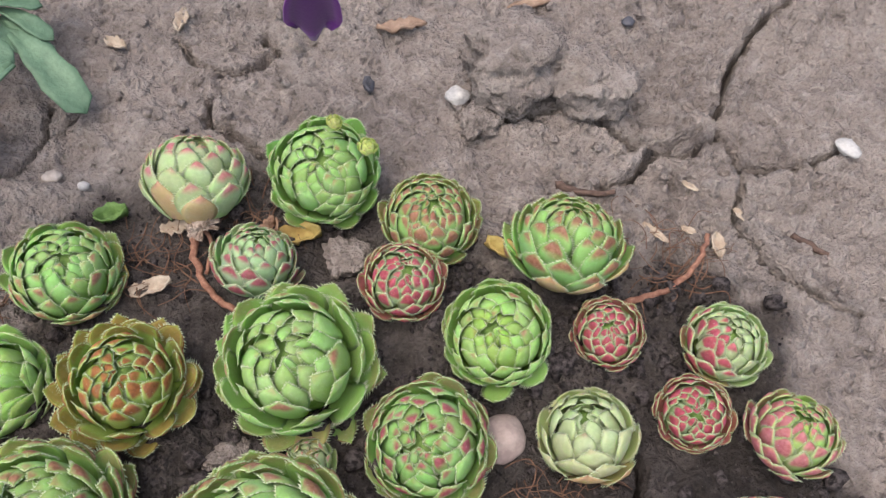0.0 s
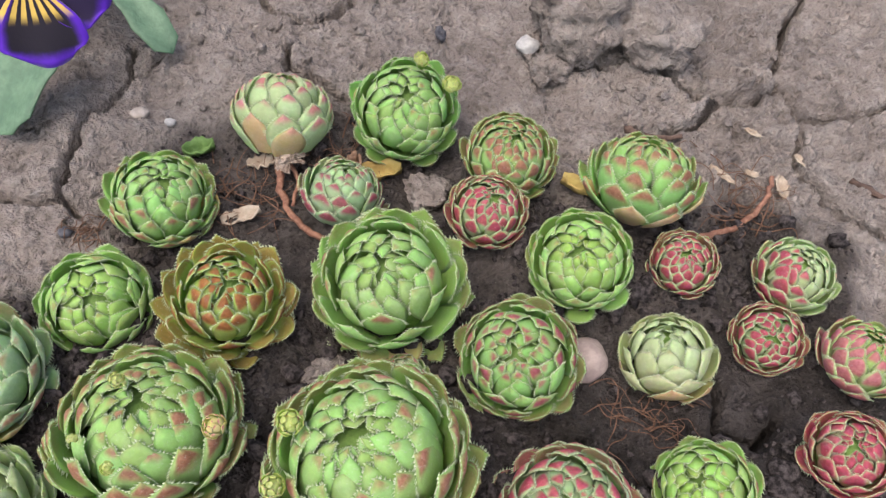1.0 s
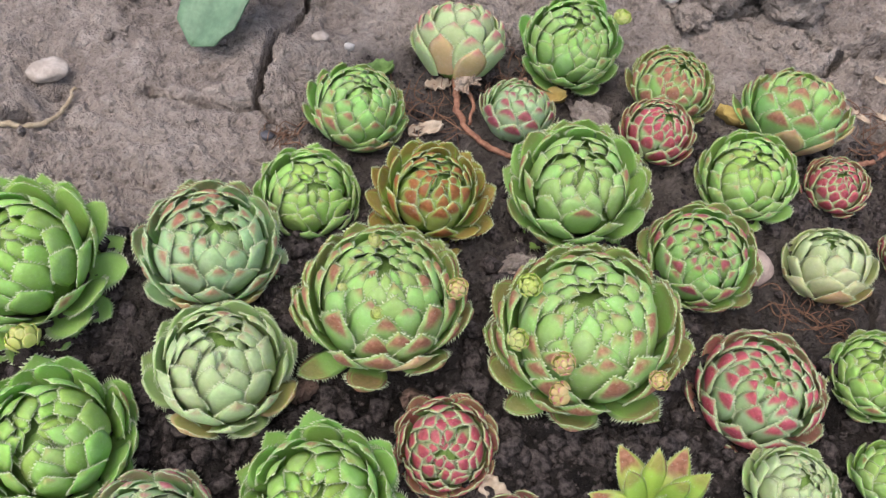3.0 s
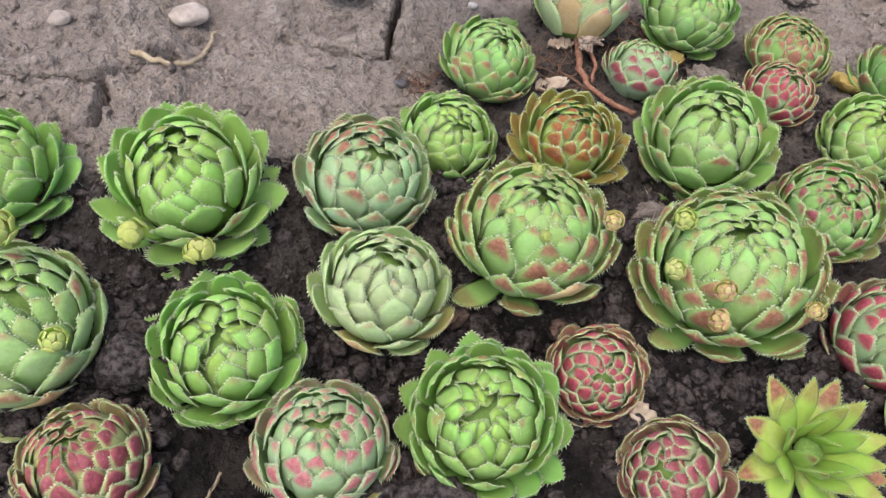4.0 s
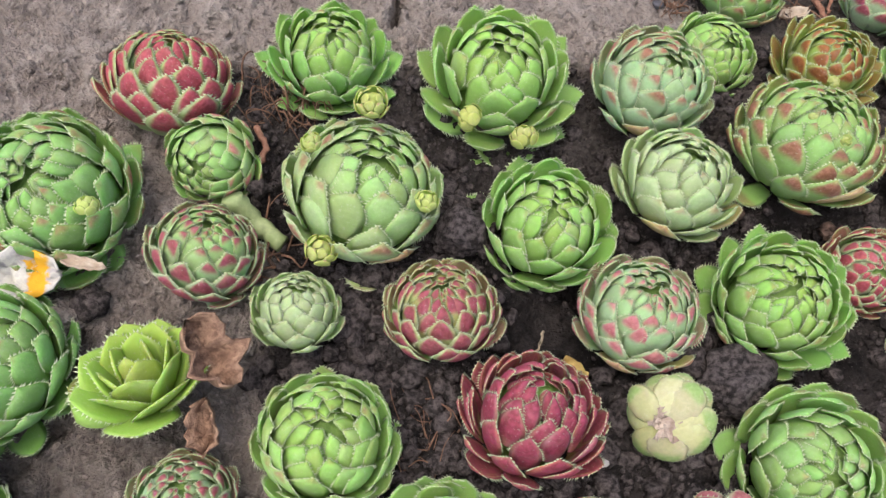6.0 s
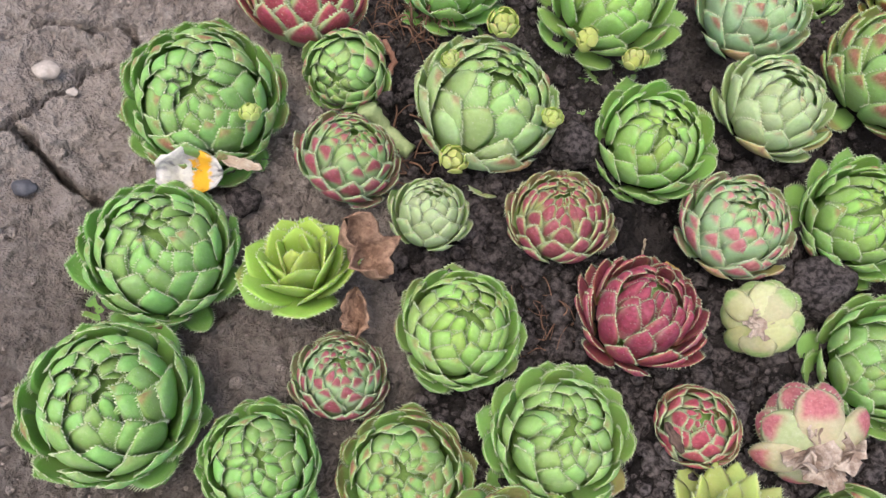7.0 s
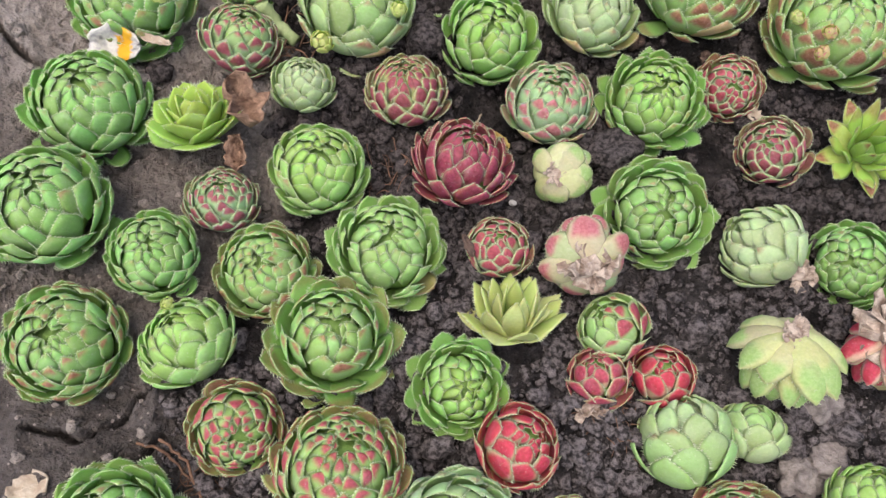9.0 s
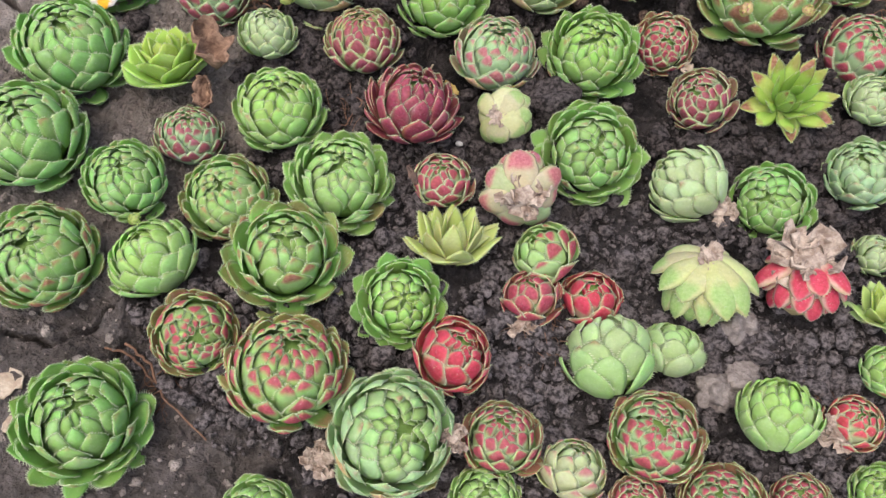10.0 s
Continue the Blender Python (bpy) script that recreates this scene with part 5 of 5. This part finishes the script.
def scrap(name, x, y, length, width, turn, seed, material, label, z=None, tilt=(0, 0), curl=0.35, category="plant litter", thickness=0.0005, jag=0.12):
    """A dead leaf, petal or chip of bark, curled and ragged."""
    rng = np.random.default_rng(seed)
    rows, cols = 11, 7
    verts, faces = [], []
    for i in range(rows):
        s = i / (rows - 1)
        w = width * 0.5 * np.interp(s, [0, 0.15, 0.5, 0.85, 1.0], [0.35, 0.8, 1.0, 0.75, 0.25]) * (1 + jag * rng.normal())
        for j in range(cols):
            c = 2 * j / (cols - 1) - 1
            verts.append(((s - 0.5) * length, w * c, curl * width * (c * c + 0.8 * (s - 0.5) ** 2) + (0.07 + 0.25 * jag) * width * rng.normal() + thickness))
    for i in range(rows - 1):
        for j in range(cols - 1):
            q = i * cols + j
            faces.append((q, q + 1, q + cols + 1, q + cols))
    high = ground_at(x, y) if z is None else z
    ob = thing(name, mesh(name, verts, faces, (material,)), (x, y, high), label, category, turn=(tilt[0], tilt[1], radians(turn)))
    mod = ob.modifiers.new("thickness", "SOLIDIFY")
    mod.thickness = thickness
    return ob


PAPER = plain_material("papery_leaf", (0.60, 0.52, 0.42), (0.40, 0.30, 0.22), 180, 0.8, 0.5)
YELLOWED = plain_material("yellowed_leaf", (0.58, 0.46, 0.16), (0.42, 0.28, 0.09), 180, 0.7, 0.4)
FALLEN = plain_material("fallen_green_leaf", (0.20, 0.34, 0.10), (0.10, 0.19, 0.05), 160, 0.6, 0.5)
scrap("dry_leaf", 0.016, 0.0575, 0.012, 0.006, 20, 1, PAPER, "crumpled pale dry leaf on soil")
scrap("dry_leaf", 0.0065, 0.0600, 0.010, 0.006, 70, 2, YELLOWED, "crumpled yellowed leaf beside a rosette", curl=0.6)
scrap("dry_leaf", 0.1200, 0.0595, 0.013, 0.006, -30, 3, YELLOWED, "curled yellow-brown leaf beside a rosette", curl=0.7)
scrap("dry_leaf", 0.0220, 0.0780, 0.010, 0.005, 10, 4, PAPER, "pale papery leaf under a rosette")
scrap("dry_leaf", 0.0580, 0.0730, 0.015, 0.007, 5, 5, YELLOWED, "yellowing loose leaf beside a rosette", curl=0.6)
scrap("dry_leaf", 0.0500, 0.0740, 0.008, 0.006, 60, 6, DEAD, "brown crumpled leaf on soil", curl=0.8)
scrap("dry_leaf", -0.0700, -0.0820, 0.008, 0.005, -40, 7, YELLOWED, "small yellow dry leaf on soil")
scrap("dry_leaf", 0.0250, -0.0605, 0.009, 0.006, 130, 8, PAPER, "pale brown dry leaf on soil")
scrap("dry_leaf", 0.1870, 0.0590, 0.009, 0.005, 80, 9, PAPER, "pale dry leaf scrap on soil")
scrap("dry_leaf", 0.1680, 0.0640, 0.010, 0.003, -50, 10, PAPER, "thin pale straw flake on clay")
scrap("dry_leaf", 0.1800, 0.0660, 0.005, 0.003, -30, 11, PAPER, "small pale flake on clay")
scrap("dry_leaf", 0.1830, 0.0800, 0.006, 0.0025, -40, 12, PAPER, "small pale flake on clay")
scrap("dry_leaf", 0.1980, 0.0700, 0.006, 0.003, -60, 13, PAPER, "small pale flake on clay")
scrap("dry_leaf", -0.0030, 0.1530, 0.008, 0.005, 150, 14, PAPER, "pale dry leaf scrap on clay")
scrap("dry_leaf", 0.0190, 0.1620, 0.010, 0.005, 80, 15, PAPER, "pale dry leaf scrap on clay")
scrap("dry_leaf", -0.1990, -0.2180, 0.012, 0.009, 40, 33, PAPER, "pale flat dry leaf on clay", curl=0.2)
scrap("dry_leaf", -0.1950, -0.2280, 0.009, 0.004, 60, 34, PAPER, "pale flat dry flake on clay", curl=0.2)
scrap("green_leaf", 0.0020, 0.0840, 0.010, 0.006, 15, 16, FALLEN, "small fallen green leaf on soil", curl=0.6)
scrap("bark_chip", -0.0205, -0.0300, 0.011, 0.0058, 60, 17, BARK, "dark brown bark chip on soil", curl=0.15, thickness=0.0022)
scrap("bark_chip", 0.0080, -0.0360, 0.011, 0.0065, -20, 18, BARK, "dark brown bark chip beside a rosette", curl=0.25, thickness=0.0022, tilt=(0.3, 0.2))
scrap("bark_chip", 0.0830, 0.1300, 0.007, 0.004, 95, 19, STONE_DARK, "dark seed husk on clay", curl=0.3, thickness=0.0015)
scrap("bark_chip", 0.0960, 0.1560, 0.018, 0.0050, 5, 20, ORANGE, "tan wood chip on clay", curl=0.12, thickness=0.0015)
scrap("bark_chip", 0.1440, 0.1660, 0.016, 0.0045, 12, 21, ORANGE, "orange-brown wood chip on clay", curl=0.12, thickness=0.0015)
scrap("bark_chip", -0.0480, -0.1960, 0.008, 0.0028, 40, 22, ORANGE, "reddish-brown wood chip on soil", curl=0.15, thickness=0.0016)
scrap("bark_chip", -0.0800, -0.1330, 0.008, 0.0030, -60, 23, BARK, "brown bark sliver on a rosette", z=0.0195, curl=0.15, thickness=0.0008)


def dried_petal():
    """A faded white pansy petal with a yellow eye, lying on a rosette."""
    m = Nodes("faded_petal")
    where = m.tree.nodes.new("ShaderNodeTexCoord").outputs["Object"]
    sep = m.tree.nodes.new("ShaderNodeSeparateXYZ")
    m.put(sep.inputs[0], where)
    ragged = m.math("ADD", sep.outputs[0], m.math("MULTIPLY_ADD", m.noise(500, 3, 0.5, where), 0.006, -0.003))
    col = m.mix(m.step(m.noise(300, 4, 0.6, where), 0.4, 0.7), (0.70, 0.68, 0.62), (0.46, 0.44, 0.46))
    col = m.mix(m.math("MULTIPLY", m.step(ragged, 0.0005, 0.0015), m.step(ragged, 0.0045, 0.006, 1.0, 0.0)), col, (0.78, 0.42, 0.03))
    m.bump(m.noise(700, 3, 0.5, where), 0.4, 0.0008)
    return m.finish(col, 0.8, 0.2)


scrap("faded_petal", -0.2075, -0.0715, 0.017, 0.0125, 8, 24, dried_petal(), "faded white petal with yellow eye, lying on rosette", z=0.0110, tilt=(0.5, 0.05), curl=0.3)
scrap("faded_petal", -0.1940, -0.0690, 0.011, 0.0035, -8, 25, PAPER, "shrivelled tan flower stalk lying on a rosette", z=0.0125, curl=0.3)
scrap("dead_leaf", -0.1620, -0.0920, 0.0180, 0.0110, -50, 26, DEAD, "crumpled brown dead leaf over a rosette", z=0.0165, tilt=(-0.35, 0.45), curl=0.75, jag=0.20)
scrap("dead_leaf", -0.1590, -0.1030, 0.0120, 0.0070, -80, 27, DEAD, "crumpled brown dead leaf hanging to soil", z=0.0060, tilt=(0.2, 0.6), curl=0.9, jag=0.25)


# ---- stones and clods ----
def stone(name, x, y, r, seed, material, label, flat=0.7, stretch=1.2, turn=0.0, sink=0.35, amount=0.16, source=BALL3, group="", fine=0.03, category="stone"):
    v, f = lump(seed, source, amount, 1.3, fine, flat)
    return thing(name, mesh(name, v, f, (material,)), (x, y, ground_at(x, y) + r * flat * (1 - sink)), label, category, group, (0, 0, turn), (r * stretch, r, r))


ROSE_STONE = plain_material("stone_rose", (0.50, 0.40, 0.36), (0.36, 0.27, 0.25), 150, 0.75, 0.3)
stone("pebble", 0.1115, 0.0040, 0.0066, 1, ROSE_STONE, "smooth pinkish-grey pebble beside a rosette", 0.75, 1.1, 0.3, 0.25, 0.10)
stone("pebble", 0.1122, 0.1204, 0.0034, 2, STONE_WHITE, "small whitish pebble on clay", 0.8)
stone("pebble", 0.2010, 0.0985, 0.0034, 3, STONE_WHITE, "small whitish pebble at a crack", 0.7, 1.3)
stone("pebble", -0.1040, 0.0810, 0.0048, 4, STONE, "pale flat pebble on clay", 0.5, 1.25, 0.4)
stone("pebble", -0.1410, 0.0690, 0.0030, 5, STONE, "small pale pebble on clay", 0.7)
stone("pebble", -0.2550, -0.0410, 0.0029, 6, STONE, "small pinkish-white pebble on clay", 0.6, 1.3)
stone("pebble", -0.2475, -0.0455, 0.0014, 7, STONE, "tiny pale pebble on clay", 0.7)
stone("pebble", -0.2520, -0.0780, 0.0026, 8, STONE_DARK, "small blue-black pebble on clay", 0.7, 1.2)
stone("pebble", -0.2620, -0.0260, 0.0034, 9, STONE, "small pale pebble on clay", 0.7)
stone("pebble", -0.0340, 0.0540, 0.0018, 10, STONE_DARK, "small blue-grey pebble on clay", 0.7)
stone("pebble", -0.0080, 0.0960, 0.0016, 11, STONE_WHITE, "tiny white pebble on clay", 0.7)
stone("pebble", -0.0180, 0.1000, 0.0024, 12, STONE, "small pale pebble on clay", 0.7)
# dark stone added where the clay has a small debris pit
stone("pebble", 0.1800, 0.1560, 0.0022, 13, STONE_DARK, "dark lump in place of a debris pit in the clay", 0.7)
stone("pebble", -0.0640, -0.1060, 0.0012, 14, STONE_WHITE, "tiny white grit on dark soil", 0.8)
stone("shell_fragment", 0.2405, 0.0915, 0.0032, 15, STONE_WHITE, "white weathered shell fragment on clay", 0.6, 1.25, -0.9, 0.3, 0.30, BALL3, "", 0.08, "shell")

CLODS = "loose clods of earth"
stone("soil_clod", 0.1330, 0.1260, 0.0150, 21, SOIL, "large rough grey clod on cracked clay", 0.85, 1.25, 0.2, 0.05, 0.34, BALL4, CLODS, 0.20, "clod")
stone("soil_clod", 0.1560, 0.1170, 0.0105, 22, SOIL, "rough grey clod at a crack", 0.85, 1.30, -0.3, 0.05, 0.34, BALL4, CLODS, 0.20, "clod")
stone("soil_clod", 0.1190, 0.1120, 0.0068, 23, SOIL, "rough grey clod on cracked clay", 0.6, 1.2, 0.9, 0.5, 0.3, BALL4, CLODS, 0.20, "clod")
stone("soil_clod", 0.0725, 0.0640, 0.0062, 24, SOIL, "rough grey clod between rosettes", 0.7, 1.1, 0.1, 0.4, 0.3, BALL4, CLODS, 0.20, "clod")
stone("soil_clod", -0.1940, -0.0745, 0.0046, 25, CRUMB, "round dark clod between rosettes", 0.8, 1.1, 0.1, 0.3, 0.25, BALL3, CLODS, 0.08, "clod")
stone("soil_clod", -0.2000, -0.0790, 0.0052, 26, SOIL, "rough clod beside a rosette", 0.7, 1.2, 0.8, 0.4, 0.28, BALL3, CLODS, 0.08, "clod")
stone("soil_clod", -0.0300, -0.0850, 0.0078, 27, CRUMB, "large dark clod between rosettes", 0.75, 1.25, 0.3, 0.35, 0.28, BALL4, CLODS, 0.10, "clod")
stone("soil_clod", -0.0410, -0.0800, 0.0052, 28, CRUMB, "dark rounded clod between rosettes", 0.8, 1.1, 0.7, 0.3, 0.25, BALL4, CLODS, 0.08, "clod")
stone("soil_clod", -0.1010, -0.0480, 0.0066, 29, CRUMB, "dark rounded clod between rosettes", 0.9, 1.1, 0.7, 0.3, 0.22, BALL4, CLODS, 0.10, "clod")
stone("soil_clod", 0.0400, 0.0050, 0.0055, 30, SOIL, "grey clod behind a rosette", 0.6, 1.1, 0.7, 0.4, 0.22, BALL4, CLODS, 0.10, "clod")

PALE = plain_material("pale_withered", (0.36, 0.315, 0.295), (0.18, 0.15, 0.14), 300, 0.9, 0.9)
stone("withered_lump", 0.0345, -0.1895, 0.0062, 51, PALE, "grey withered rosette remains on soil", 0.8, 1.15, 0.4, 0.35, 0.30, BALL4, "", 0.16, "plant litter")
stone("withered_lump", 0.0435, -0.1845, 0.0055, 52, PALE, "grey withered rosette remains on soil", 0.7, 1.3, 0.2, 0.4, 0.34, BALL4, "", 0.2, "plant litter")
stone("withered_lump", 0.0415, -0.1650, 0.0062, 53, PALE, "pale dry stump beside a rosette", 1.0, 1.1, 0.2, 0.3, 0.26, BALL4, "", 0.14, "plant litter")

CLOD_MESHES = [mesh("soil_clod", *lump(40 + k, BALL2, 0.32, 1.7, 0.10, 0.8), (CRUMB,), k % 2 == 0) for k in range(6)]
rng = np.random.default_rng(5)
made = 0
while made < 190:
    cx, cy = rng.uniform(-0.09, 0.10), rng.uniform(-0.20, -0.06)
    if made >= 150:
        cx, cy = rng.uniform(-0.20, 0.18), rng.uniform(-0.05, 0.06)
    if dug(np.array([cx]), np.array([cy]))[0] < 0.8:
        continue
    r = rng.uniform(0.0014, 0.0052) * (0.6 if cy > -0.04 else 1.0)
    thing("soil_clod", CLOD_MESHES[made % 6], on(cx, cy, r * 0.35), "small dark crumbly clod on the bed", "clod", CLODS,
          (rng.random() * 6, rng.random() * 6, rng.random() * 6), (r * rng.uniform(0.9, 1.3), r, r * 0.9))
    made += 1


def crumbs(name, count, lo, hi, inside, material, seed, label, source=BALL1, jagged=0.2, smooth=False, power=2.0):
    """Loose grains of earth strewn on the ground, joined."""
    rng = np.random.default_rng(seed)
    v0, f0 = source
    f0 = np.array(f0)
    x, y = rng.uniform(-0.27, 0.25, count * 8), rng.uniform(-0.25, 0.17, count * 8)
    mark = dug(x, y)
    keep = (mark > 0.7) if inside else (mark < 0.45)
    # they lie in drifts
    keep &= fractal(x, y, 26, 2) + rng.normal(0, 0.5, len(x)) > -0.2
    if inside and hi > 0.002:
        keep &= (y < -0.03) | (rng.random(len(x)) < 0.3)
    for px, py, pr in SPOTS:
        keep &= (x - px) ** 2 + (y - py) ** 2 > pr * pr
    x, y = x[keep][:count], y[keep][:count]
    z = height(x, y)
    r = lo + (hi - lo) * rng.random(len(x)) ** power
    n = len(x)
    jag = 1 + jagged * rng.normal(size=(n, len(v0), 1))
    size = r[:, None, None] * rng.uniform(0.75, 1.25, (n, 1, 3))
    a = rng.random(n) * 6.28
    v = v0[None] * jag * size
    vx = v[..., 0] * np.cos(a)[:, None] - v[..., 1] * np.sin(a)[:, None] + x[:, None]
    vy = v[..., 0] * np.sin(a)[:, None] + v[..., 1] * np.cos(a)[:, None] + y[:, None]
    vz = v[..., 2] * 0.85 + (z + 0.35 * r)[:, None]
    verts = np.stack([vx, vy, vz], -1).reshape(-1, 3)
    tris = (f0[None] + (np.arange(n) * len(v0))[:, None, None]).reshape(-1, 3)
    me = bpy.data.meshes.new(name)
    me.vertices.add(len(verts))
    me.vertices.foreach_set("co", verts.astype(np.float32).ravel())
    me.loops.add(len(tris) * 3)
    me.loops.foreach_set("vertex_index", tris.astype(np.int32).ravel())
    me.polygons.add(len(tris))
    me.polygons.foreach_set("loop_start", np.arange(0, len(tris) * 3, 3, dtype=np.int32))
    me.polygons.foreach_set("use_smooth", np.full(len(tris), smooth))
    me.update(calc_edges=True)
    me.materials.append(material)
    return tagged(new(name, me), label, "soil", kind="stuff")


crumbs("soil_crumbs", 8000, 0.0007, 0.0032, True, CRUMB, 1, "dark crumbly loose soil lumps in the bed", BALL2, 0.18, True, 3.0)
crumbs("soil_grains", 13000, 0.0003, 0.0010, True, CRUMB, 3, "fine dark loose soil grains in the bed", BALL1, 0.2)
crumbs("clay_crumbs", 1500, 0.0005, 0.0018, False, SOIL, 2, "grey loose lumps of dry clay", BALL2, 0.2, True, 3.0)
crumbs("clay_grains", 3500, 0.0002, 0.0007, False, CLOD, 4, "grey loose grains of dry clay", BALL1, 0.2)
